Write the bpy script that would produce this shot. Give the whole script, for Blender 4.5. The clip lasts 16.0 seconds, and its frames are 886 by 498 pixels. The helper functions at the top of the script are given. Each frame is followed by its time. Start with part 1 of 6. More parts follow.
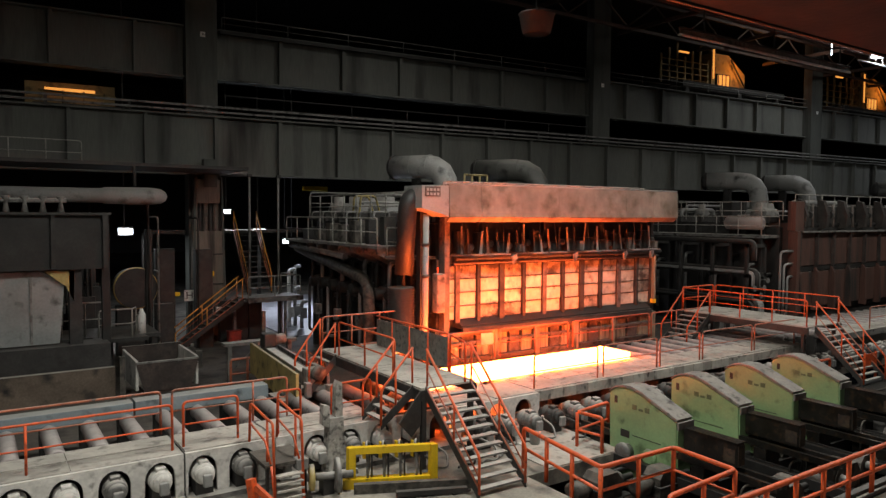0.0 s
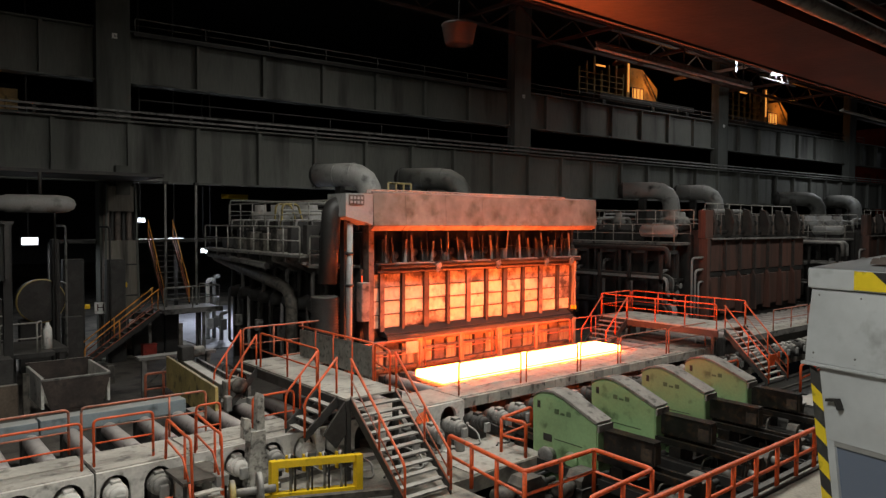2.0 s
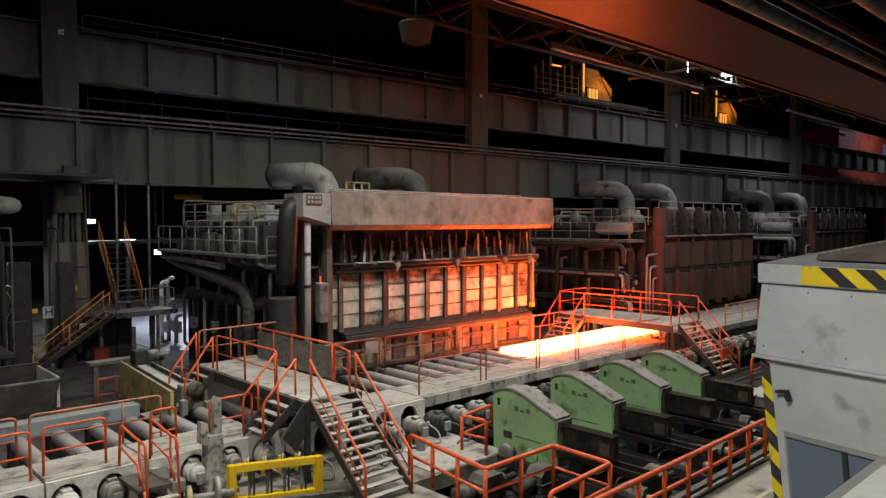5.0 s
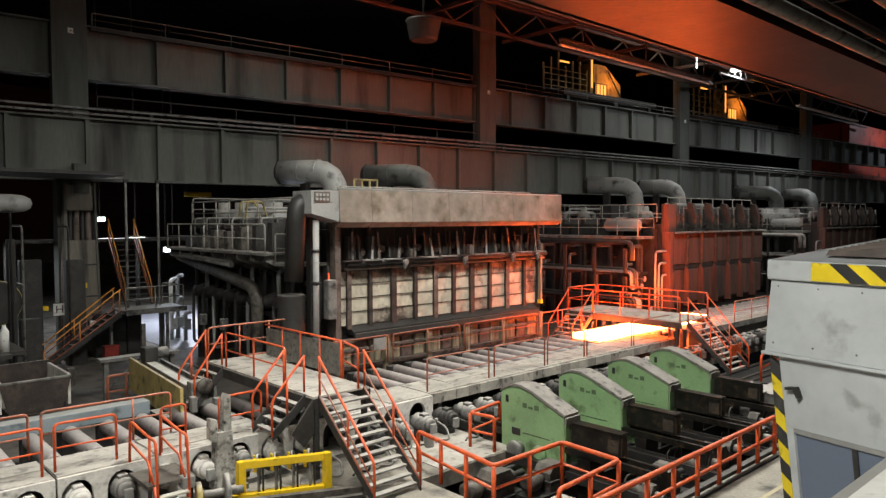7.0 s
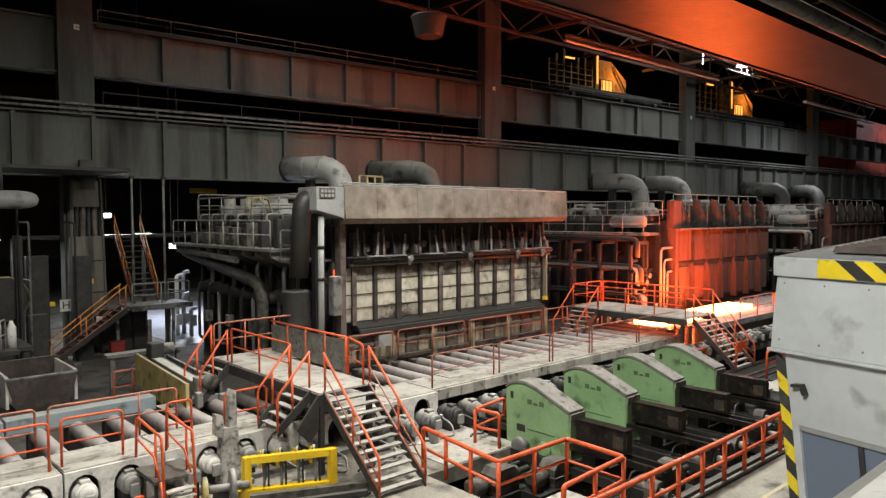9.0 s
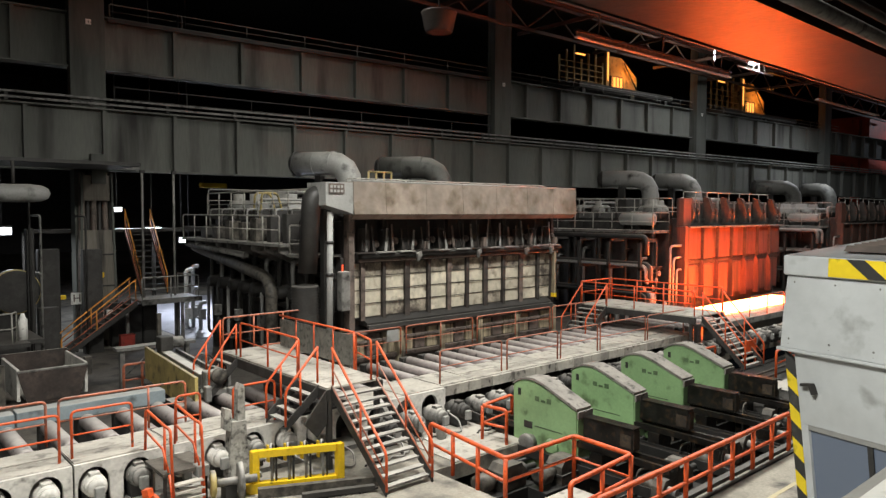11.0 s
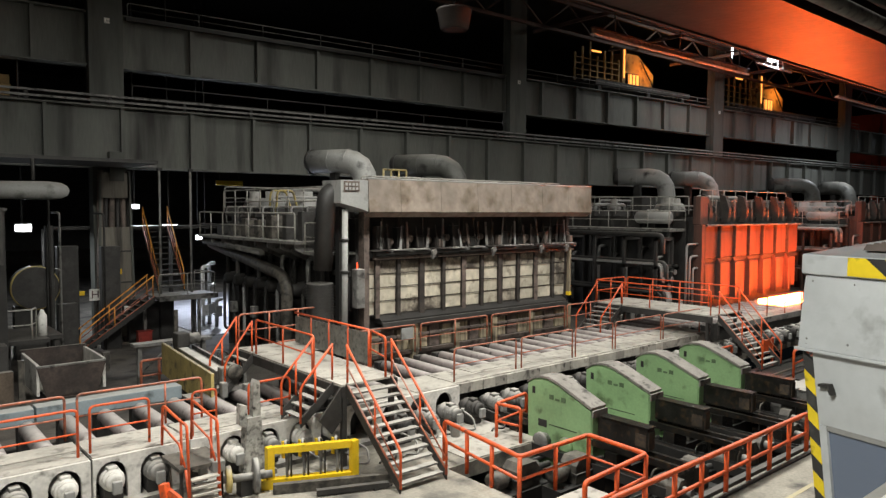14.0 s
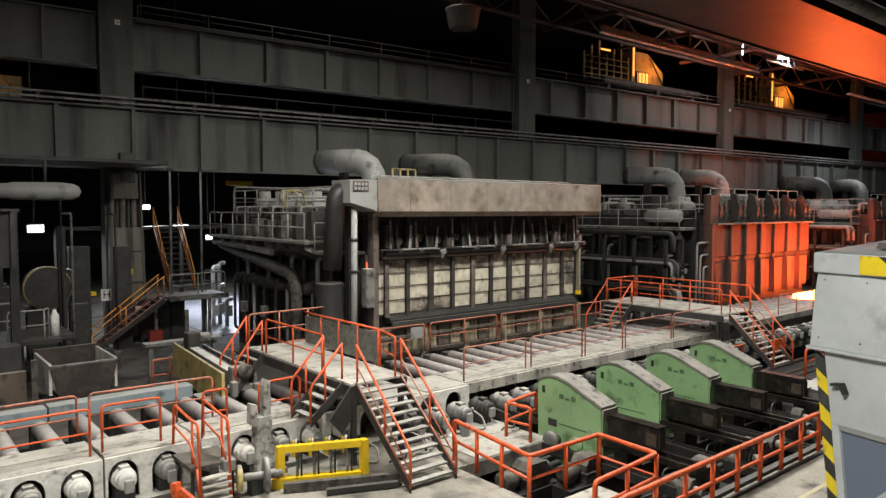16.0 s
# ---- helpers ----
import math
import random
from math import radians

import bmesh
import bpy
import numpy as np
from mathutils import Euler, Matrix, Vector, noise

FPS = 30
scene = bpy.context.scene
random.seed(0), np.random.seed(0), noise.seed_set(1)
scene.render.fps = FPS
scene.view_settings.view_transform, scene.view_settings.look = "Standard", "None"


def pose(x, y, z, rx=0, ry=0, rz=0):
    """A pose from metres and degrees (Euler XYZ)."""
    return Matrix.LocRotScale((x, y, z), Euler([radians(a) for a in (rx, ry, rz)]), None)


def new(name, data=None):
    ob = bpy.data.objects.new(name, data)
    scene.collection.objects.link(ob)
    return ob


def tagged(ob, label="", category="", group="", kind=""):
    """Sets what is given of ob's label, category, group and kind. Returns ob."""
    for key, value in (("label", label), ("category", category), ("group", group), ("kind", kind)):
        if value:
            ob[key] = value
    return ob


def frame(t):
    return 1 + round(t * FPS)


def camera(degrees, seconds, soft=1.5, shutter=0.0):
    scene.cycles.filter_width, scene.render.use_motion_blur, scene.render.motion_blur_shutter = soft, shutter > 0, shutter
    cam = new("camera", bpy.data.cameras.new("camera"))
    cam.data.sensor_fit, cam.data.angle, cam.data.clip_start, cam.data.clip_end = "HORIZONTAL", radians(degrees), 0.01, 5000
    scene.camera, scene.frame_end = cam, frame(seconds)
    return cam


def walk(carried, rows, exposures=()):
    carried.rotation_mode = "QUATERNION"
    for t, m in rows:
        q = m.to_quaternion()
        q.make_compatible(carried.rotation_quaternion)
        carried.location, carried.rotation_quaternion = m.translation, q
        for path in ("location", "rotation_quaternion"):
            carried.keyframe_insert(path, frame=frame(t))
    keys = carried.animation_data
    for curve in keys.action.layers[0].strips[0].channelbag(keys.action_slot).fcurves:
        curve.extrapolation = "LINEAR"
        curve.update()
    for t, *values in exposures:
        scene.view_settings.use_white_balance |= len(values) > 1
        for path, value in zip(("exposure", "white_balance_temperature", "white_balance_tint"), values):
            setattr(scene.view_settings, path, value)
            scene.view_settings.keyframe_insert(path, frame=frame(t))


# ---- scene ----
cam = camera(64.19, 16.0, soft=1.4)
EYE = (0.0, 0.0, 6.5)
# seconds, yaw, pitch, roll: a hand-held camera that stands on one spot and pans
TURNS = [
    (0, -33.66, -2.79, -0.34),
    (0.5, -35.56, -2.56, -0.53),
    (1, -37.45, -2.28, -0.87),
    (1.5, -38.54, -2.16, -0.60),
    (2, -39.80, -2.08, -0.28),
    (2.5, -40.74, -2.03, -0.37),
    (3, -41.51, -2.02, -0.13),
    (3.5, -42.33, -2.07, -0.07),
    (4, -43.23, -2.02, 0.10),
    (6.5, -42.69, -2.39, 0.24),
    (7, -42.50, -2.39, 0.25),
    (7.5, -42.41, -2.39, 0.14),
    (8, -42.37, -2.46, 0.19),
    (8.5, -42.23, -2.59, 0.18),
    (9, -42.09, -2.68, 0.22),
    (11.5, -41.14, -3.14, -0.10),
    (12, -40.95, -3.26, 0.01),
    (12.5, -40.76, -3.10, -0.13),
    (13, -40.63, -3.14, -0.14),
    (13.5, -40.45, -3.21, -0.19),
    (14, -40.18, -3.17, -0.26),
    (14.5, -39.96, -3.10, -0.23),
    (15, -39.82, -3.09, -0.18),
    (15.5, -39.64, -3.22, -0.09),
    (16, -39.44, -3.22, -0.06),
]
walk(cam, [(t, pose(*EYE, 90 + p, r, y)) for t, y, p, r in TURNS],
     exposures=[(0, -0.92), (2.0, -1.0), (4.0, -0.93), (6.5, -0.25), (9.0, -0.02), (11.5, 0.04), (16.0, 0.0)])

# ---- light: lamps under the roof, some seen, some unseen and added; the hot slab and the amber lamps glow by themselves ----
world = bpy.data.worlds.new("hall_air")
scene.world = world
world.use_nodes = True
world.node_tree.nodes["Background"].inputs["Color"].default_value = (0.5, 0.6, 0.7, 1)
world.node_tree.nodes["Background"].inputs["Strength"].default_value = 0.004


def area_lamp(x, y, z, power, size=2.5, tint=(1.0, 0.99, 0.92)):
    data = bpy.data.lights.new("area_lamp", "AREA")
    data.shape, data.size, data.energy, data.color = "DISK", size, power, tint
    ob = new("area_lamp_light", data)
    ob.location = (0.898 * x - 0.206 * y, 0.885 * y, z)
    return ob


for lx, power in ((2, 1550), (13, 3100), (26, 2300), (42, 1900), (60, 1700)):
    area_lamp(lx, 13.0, 16.4, power)
# three unseen fill lamps, added to brighten the cab and the runway wall
area_lamp(-4, 1.0, 11.5, 2000)
area_lamp(29, 31.0, 19.0, 480)
area_lamp(66, 31.0, 23.0, 600)
area_lamp(93.0, 30.0, 16.6, 1000, 1.6, (0.9, 0.95, 1.0))
area_lamp(25.6, 43.8, 5.3, 70, 0.5, (0.8, 0.87, 1.0))
# unseen lamp added to brighten the far red crane cab
area_lamp(138.0, 30.0, 22.0, 1500, 2.0, (0.8, 0.88, 1.0))
area_lamp(17.0, 42.7, 5.4, 160, 0.5, (0.9, 0.95, 1.0))
area_lamp(23.2, 43.8, 6.5, 160, 0.4, (0.85, 0.92, 1.0))
area_lamp(70.2, 30.0, 18.35, 800, 1.2, (0.9, 0.95, 1.0))
area_lamp(32.5, 49.5, 5.2, 1500, 1.2, (0.78, 0.85, 1.0))
# the crane runway is set out square and then turned about one point to fit the camera's view
TURN = Matrix.Translation((20, 36.285, 0)) @ Matrix.Rotation(math.atan(-0.065), 4, "Z") @ Matrix.Translation((-20, -36.285, 0))
for lx in (69.0, 94.0):
    data = bpy.data.lights.new("amber_lamp", "POINT")
    data.energy, data.color, data.shadow_soft_size = 260, (1.0, 0.34, 0.055), 0.3
    new("amber_lamp_light", data).location = TURN @ Vector((0.898 * lx - 7.5, 38.2, 19.0))

# ---- materials ----
MATS = {}


def mat(name, color, rough=0.7, metal=0.0, vary=0.25, scale=1.5, grime=0.0, grime_color=(0.02, 0.018, 0.016), dust=0.0,
        dust_color=(0.42, 0.4, 0.36), bump=0.15, grain=40.0, streak=False, dent=0.0):
    """Painted, rusted or dusty surface: two scales of tone, grime patches, dust that lies on what faces up, fine relief."""
    if name in MATS:
        return MATS[name]
    m = bpy.data.materials.new(name)
    m.use_nodes = True
    nt = m.node_tree
    n, link = nt.nodes, nt.links.new
    bsdf = n["Principled BSDF"]
    bsdf.inputs["Roughness"].default_value, bsdf.inputs["Metallic"].default_value = rough, metal
    tc = n.new("ShaderNodeNewGeometry")
    mp = n.new("ShaderNodeMapping")
    if streak:
        mp.inputs["Scale"].default_value = (1, 1, 0.12)
    link(tc.outputs["Position"], mp.inputs["Vector"])

    def tex(s, detail=4.0):
        t = n.new("ShaderNodeTexNoise")
        t.inputs["Scale"].default_value, t.inputs["Detail"].default_value = s, detail
        link(mp.outputs["Vector"], t.inputs["Vector"])
        return t.outputs["Fac"]

    def ramp(fac, a, b, ca, cb):
        r = n.new("ShaderNodeValToRGB")
        r.color_ramp.elements[0].position, r.color_ramp.elements[1].position = a, b
        r.color_ramp.elements[0].color, r.color_ramp.elements[1].color = ca, cb
        link(fac, r.inputs["Fac"])
        return r.outputs["Color"]

    def mix(kind, fac, a, b):
        x = n.new("ShaderNodeMix")
        x.data_type, x.blend_type = "RGBA", kind
        for sock, val in ((x.inputs[0], fac), (x.inputs[6], a), (x.inputs[7], b)):
            if hasattr(val, "links"):
                link(val, sock)
            else:
                sock.default_value = val
        return x.outputs[2]

    lo, hi = 1 - vary, 1 + vary
    c = mix("MULTIPLY", 1.0, (*color, 1), ramp(tex(scale), 0.3, 0.7, (lo, lo, lo, 1), (hi, hi, hi, 1)))
    c = mix("MULTIPLY", 1.0, c, ramp(tex(grain * 0.35), 0.3, 0.7, (1 - vary * 0.5,) * 3 + (1,), (1 + vary * 0.5,) * 3 + (1,)))
    if grime:
        g = ramp(tex(scale * 2.3, 8.0), 0.62 - grime * 0.35, 0.8 - grime * 0.3, (0, 0, 0, 1), (1, 1, 1, 1))
        c = mix("MIX", g, c, (*grime_color, 1))
    if dust:
        sep = n.new("ShaderNodeSeparateXYZ")
        link(tc.outputs["Normal"], sep.inputs[0])
        up = ramp(sep.outputs["Z"], 0.45, 0.9, (0, 0, 0, 1), (dust, dust, dust, 1))
        patch = ramp(tex(scale * 1.7, 6.0), 0.25, 0.6, (0.45, 0.45, 0.45, 1), (1, 1, 1, 1))
        c = mix("MIX", mix("MULTIPLY", 1.0, up, patch), c, (*dust_color, 1))
    link(c, bsdf.inputs["Base Color"])
    b = n.new("ShaderNodeBump")
    b.inputs["Strength"].default_value, b.inputs["Distance"].default_value = bump, 0.02
    link(tex(grain, 3.0), b.inputs["Height"])
    if dent:
        d = n.new("ShaderNodeBump")
        d.inputs["Strength"].default_value, d.inputs["Distance"].default_value = dent, 0.12
        link(tex(2.4, 1.0), d.inputs["Height"])
        link(d.outputs["Normal"], b.inputs["Normal"])
    link(b.outputs["Normal"], bsdf.inputs["Normal"])
    MATS[name] = m
    return m


def glow(name, color, strength):
    if name in MATS:
        return MATS[name]
    m = bpy.data.materials.new(name)
    m.use_nodes = True
    bsdf = m.node_tree.nodes["Principled BSDF"]
    bsdf.inputs["Base Color"].default_value = (*[v * 0.5 for v in color], 1)
    bsdf.inputs["Emission Color"].default_value = (*color, 1)
    bsdf.inputs["Emission Strength"].default_value = strength
    MATS[name] = m
    return m


GIRDER = mat("girder_paint", (0.115, 0.118, 0.105), 0.7, vary=0.22, scale=0.35, grime=0.25, dust=0.8, streak=True)
COLUMN = mat("column_paint", (0.08, 0.084, 0.074), 0.75, vary=0.2, scale=0.5, grime=0.3, dust=0.6, streak=True)
DARK = mat("sooty_steel", (0.032, 0.03, 0.028), 0.65, vary=0.4, scale=1.2, grime=0.3, dust=0.55, dust_color=(0.15, 0.14, 0.125))
# oil-black steel; also carries the shade put into recess strips and backs
BLACK = mat("oily_steel_and_shade_black", (0.02, 0.019, 0.018), 0.5, vary=0.4, scale=1.4, dust=0.15, dust_color=(0.09, 0.085, 0.08))
STEEL = mat("dusty_steel", (0.17, 0.165, 0.155), 0.6, vary=0.3, scale=1.5, grime=0.3, dust=0.9, dust_color=(0.44, 0.42, 0.38))
DECK = mat("scale_dusted_deck", (0.4, 0.375, 0.33), 0.85, vary=0.18, scale=1.3, grime=0.2, grime_color=(0.1, 0.092, 0.082), bump=0.35, grain=25)
FLOOR = mat("floor_concrete", (0.26, 0.24, 0.2), 0.85, vary=0.3, scale=0.5, grime=0.35, grime_color=(0.07, 0.065, 0.06), bump=0.3)
# grease-dark pit floor; under the rollers it carries shade in its colour
PITF = mat("grease_and_shade_floor", (0.024, 0.022, 0.02), 0.6, vary=0.5, scale=0.8, grime=0.4)
ORANGE = mat("orange_rail_paint", (0.62, 0.088, 0.016), 0.5, vary=0.2, scale=3, grime=0.16, grime_color=(0.14, 0.05, 0.03), dust=0.12)
OLDORANGE = mat("faded_orange_paint", (0.42, 0.12, 0.06), 0.6, vary=0.3, scale=3, grime=0.3, grime_color=(0.1, 0.07, 0.06), dust=0.4)
GREEN = mat("green_machine_paint", (0.225, 0.36, 0.175), 0.45, vary=0.14, scale=0.9, grime=0.14, grime_color=(0.05, 0.07, 0.03), dust=0.95, dust_color=(0.22, 0.21, 0.19))
YELLOW = mat("yellow_paint", (0.75, 0.5, 0.015), 0.45, vary=0.12, scale=2, grime=0.08)
OCHRE = mat("worn_yellow_paint", (0.42, 0.33, 0.12), 0.6, vary=0.25, scale=1.2, grime=0.25, dust=0.5)
GREY = mat("grey_cabinet_paint", (0.46, 0.48, 0.485), 0.35, vary=0.07, scale=1.5, grime=0.05, grime_color=(0.2, 0.2, 0.19), bump=0.05, dent=0.55)
HOOD = mat("heat_stained_hood_plate", (0.235, 0.195, 0.16), 0.5, vary=0.3, scale=0.55, grime=0.36, grime_color=(0.11, 0.08, 0.052), bump=0.08, grain=9.0, dent=0.35)
GREASE = mat("greasy_black_steel", (0.012, 0.011, 0.01), 0.28, vary=0.5, scale=2.2, grime=0.25, grime_color=(0.05, 0.032, 0.018), bump=0.3)
GREASE.node_tree.nodes["Principled BSDF"].inputs["Specular IOR Level"].default_value = 0.25
GRIMY = mat("grease_caked_casting", (0.085, 0.076, 0.063), 0.6, vary=0.45, scale=2.0, grime=0.5, dust=0.35, dust_color=(0.22, 0.2, 0.17), bump=0.3)
SOOTED = mat("sooted_refractory_block", (0.32, 0.28, 0.22), 0.9, vary=0.5, scale=1.1, grime=0.55, grime_color=(0.055, 0.044, 0.036), bump=0.4)
STAY = mat("burnt_stay_steel", (0.037, 0.03, 0.026), 0.7, vary=0.45, scale=1.6, grime=0.3)
CAP = mat("grimy_cap_plate", (0.2, 0.185, 0.165), 0.8, vary=0.2, scale=2, grime=0.2)
BLOCK = mat("refractory_block", (0.5, 0.455, 0.36), 0.9, vary=0.3, scale=0.8, grime=0.2, grime_color=(0.13, 0.1, 0.075), bump=0.4, grain=12.0)
BUCK = mat("scorched_steel", (0.12, 0.092, 0.078), 0.7, vary=0.35, scale=1.5, grime=0.3, dust=0.4, dust_color=(0.2, 0.18, 0.16))
PIPE = mat("grey_duct_cladding", (0.27, 0.27, 0.26), 0.5, vary=0.15, scale=0.6, grime=0.15, dust=0.5)
WHITE = mat("white_plate", (0.75, 0.74, 0.7), 0.6, vary=0.1, scale=3, grime=0.1)
HOT = glow("white_hot_steel", (1.0, 0.125, 0.022), 134.0)
AMBER = glow("amber_lamp_glass", (1.0, 0.38, 0.07), 1.8)
LAMP = glow("white_lamp_glass", (0.85, 0.92, 1.0), 10.0)

# ---- building helpers ----
AT = {}
# Places are read off the camera's view, on a grid skewed against the hall; spot() turns them into hall metres.
# ref(y) names the row on which a group of things was set out; without it each place counts from its own row.
ROW = [None]


def ref(y=None):
    ROW[0] = y


def spot(x, y, z, row=None):
    if ROW[0] == "plain":
        return Vector((x, y, z))
    r = ROW[0] if ROW[0] is not None else (y if row is None else row)
    return Vector((0.898 * x - 0.206 * r, 0.885 * y, z))


def thing(name, at, label, category, group="", kind=""):
    ob = new(name)
    at = spot(*at)
    ob.location = at
    ob.empty_display_size = 0.2
    AT[ob] = Vector(at)
    return tagged(ob, label, category, group, kind)


def part(name, bm, material, parent, label=""):
    """One mesh object from a bmesh in world places, under a thing or a part."""
    bmesh.ops.translate(bm, verts=bm.verts, vec=-AT[parent])
    me = bpy.data.meshes.new(name)
    bm.to_mesh(me)
    bm.free()
    me.materials.append(material)
    ob = new(name, me)
    ob.parent = parent
    AT[ob] = AT[parent]
    return tagged(ob, label)


def solid(name, bm, material, label="", category="", kind="", group=""):
    me = bpy.data.meshes.new(name)
    bm.to_mesh(me)
    bm.free()
    me.materials.append(material)
    ob = new(name, me)
    AT[ob] = Vector((0, 0, 0))
    return tagged(ob, label, category, group, kind)


def box(bm, x0, x1, y0, y1, z0, z1, bevel=0.0):
    lo, hi = spot(x0, y0, z0, y0), spot(x1, y1, z1, y0)
    r = bmesh.ops.create_cube(bm, size=1, matrix=Matrix.Translation((lo + hi) / 2) @ Matrix.Diagonal((*(hi - lo), 1)))
    if bevel:
        es = {e for v in r["verts"] for e in v.link_edges}
        bmesh.ops.bevel(bm, geom=list(es), offset=bevel, segments=2, affect="EDGES", profile=0.5)
    return bm


def B(*a, bevel=0.0):
    return box(bmesh.new(), *a, bevel=bevel)


def prism(bm, outline, axis, a, b):
    """An outline of (u, v) pairs pushed from a to b along an axis: x takes (y, z), y takes (x, z), z takes (x, y)."""
    def p(u, v, w):
        q = {"x": (w, u, v), "y": (u, w, v), "z": (u, v, w)}[axis]
        return spot(*q, row)
    row = {"x": min(u for u, v in outline), "y": min(a, b), "z": None}[axis]
    lo = [bm.verts.new(p(u, v, a)) for u, v in outline]
    hi = [bm.verts.new(p(u, v, b)) for u, v in outline]
    faces = [bm.faces.new(lo), bm.faces.new(hi)]
    k = len(outline)
    for i in range(k):
        faces.append(bm.faces.new((lo[i], lo[(i + 1) % k], hi[(i + 1) % k], hi[i])))
    bmesh.ops.recalc_face_normals(bm, faces=faces)
    return bm


def tube(bm, pts, r, seg=8, bend=0.0, closed=False):
    """A round bar along a polyline; bend rounds its corners."""
    P = [spot(*p) for p in pts]
    if bend:
        Q = [P[0]]
        for a, b, c in zip(P, P[1:], P[2:]):
            u, v = (a - b), (c - b)
            k = min(bend, u.length * 0.45, v.length * 0.45)
            s, e = b + u.normalized() * k, b + v.normalized() * k
            for i in range(5):
                f = i / 4
                Q.append(s.lerp(b, f).lerp(b.lerp(e, f), f))
        P = Q + [P[-1]]
    rings = []
    up = Vector((0.123, 0.2, 1)).normalized()
    for i, p in enumerate(P):
        d = (P[min(i + 1, len(P) - 1)] - P[max(i - 1, 0)]).normalized()
        s = d.cross(up)
        if s.length < 0.25:
            s = d.cross(Vector((1, 0.1, 0)))
        s.normalize()
        t = s.cross(d)
        if rings:
            s0 = rings[-1][1]
            s = (s0 - d * s0.dot(d)).normalized()
            t = s.cross(d)
        rings.append(([bm.verts.new(p + (s * math.cos(2 * math.pi * k / seg) + t * math.sin(2 * math.pi * k / seg)) * r) for k in range(seg)], s))
    fs = []
    for (a, _), (b, _) in zip(rings, rings[1:]):
        for k in range(seg):
            f = bm.faces.new((a[k], a[(k + 1) % seg], b[(k + 1) % seg], b[k]))
            f.smooth = True
            fs.append(f)
    fs += [bm.faces.new(rings[0][0]), bm.faces.new(rings[-1][0])]
    bmesh.ops.recalc_face_normals(bm, faces=fs)
    return bm


def T(pts, r, seg=8, bend=0.0):
    return tube(bmesh.new(), pts, r, seg, bend)


def turned(bm, at, axis, profile, seg=20):
    """A turned shape: profile of (distance along axis, radius)."""
    at, ax = spot(*at), Vector(axis).normalized()
    if ROW[0] != "plain":
        ax = Vector((0.898 * ax.x, 0.885 * ax.y, ax.z))
    grow = ax.length
    ax.normalize()
    s = ax.orthogonal().normalized()
    t = ax.cross(s)
    rings = [[bm.verts.new(at + ax * (d * grow) + (s * math.cos(2 * math.pi * k / seg) + t * math.sin(2 * math.pi * k / seg)) * r) for k in range(seg)] for d, r in profile]
    fs = [bm.faces.new(rings[0]), bm.faces.new(rings[-1])]
    for a, b in zip(rings, rings[1:]):
        for k in range(seg):
            f = bm.faces.new((a[k], a[(k + 1) % seg], b[(k + 1) % seg], b[k]))
            f.smooth = True
            fs.append(f)
    bmesh.ops.recalc_face_normals(bm, faces=fs)
    return bm


def railing(path, label, material=None, high=1.05, r=0.03, posts=None, mid=True, kick=False, group="railings", drop=True):
    """A pipe railing over a polyline at foot level: top rail that bends down into its end posts, knee rail, posts."""
    material = material or ORANGE
    P = [Vector(p) for p in path]
    up = Vector((0, 0, high))
    rail = thing("railing", P[0], label, "railing", group)
    part("top_rail", T(([P[0]] if drop else []) + [p + up for p in P] + ([P[-1]] if drop else []), r, 8, 0.12), material, rail)
    if mid:
        part("knee_rail", T([p + up * 0.5 for p in P], r * 0.75, 6), material, rail)
    marks = list(P[1:-1]) if drop else list(P)
    step = posts or 1.6
    for a, b in zip(P, P[1:]):
        k = int(((b - a).length) / step + 0.3)
        marks += [a.lerp(b, i / k) for i in range(1, k)] if k > 1 else []
    for p in marks:
        part("post", T([p, p + up * 0.985], r * 0.95, 8), material, rail)
    return rail

# ---- the hall ----
YW = 41.0
ref(12.0)
fl = bmesh.new()
for a in ((-60, 15.4, -25, 140), (48.0, 190, -25, 140), (15.4, 48.0, -25, 9.3), (15.4, 48.0, 17.9, 140), (15.4, 19.2, 14.95, 17.9), (15.4, 17.4, 9.3, 11.6)):
    box(fl, *a, -0.4, 0)
box(fl, 15.0, 49, 9, 18.2, -1.4, -1.1)
floor = solid("floor", fl, FLOOR, "grey-brown dusty concrete mill floor", "floor", "structure")
solid("ceiling", B(-60, 190, -25, 140, 27, 27.4), BLACK, "sooty dark hall roof", "roof", "structure")
# darkness of the unlit back bay is put into this wall's black
solid("wall_north", B(-60, 190, 139.2, 140, 0, 27), BLACK, "dark hall wall", "wall", "structure")
solid("wall_south", B(-60, 190, -25, -24.2, 0, 27), DARK, "dark hall wall", "wall", "structure")
solid("wall_west", B(-60, -59.2, -24.2, 139.2, 0, 27), DARK, "dark hall wall", "wall", "structure")
solid("wall_east", B(189.2, 190, -24.2, 139.2, 0, 27), DARK, "dark hall wall", "wall", "structure")

ref(41.0)
# flat dark sheet: shade between the rollers is put into its colour
solid("under_roller_shade", B(-20, 80, 20.15, 23.45, 0.004, 0.02), PITF, "dark flat sheet under the rollers, shade put in its colour", "floor", "structure")
# dark brown sheet laid over the lighter concrete
solid("furnace_floor", B(-40, 110, 23.5, 39.75, 0.004, 0.02), mat("dark_floor", (0.085, 0.075, 0.064), 0.85, vary=0.4, scale=0.5, grime=0.3), "dark floor round the furnaces", "floor", "structure")
COLS = [-9.1, 20.3, 50.0, 77.4, 105.5]
XA, XB = -38.3, 145.3
runway = []


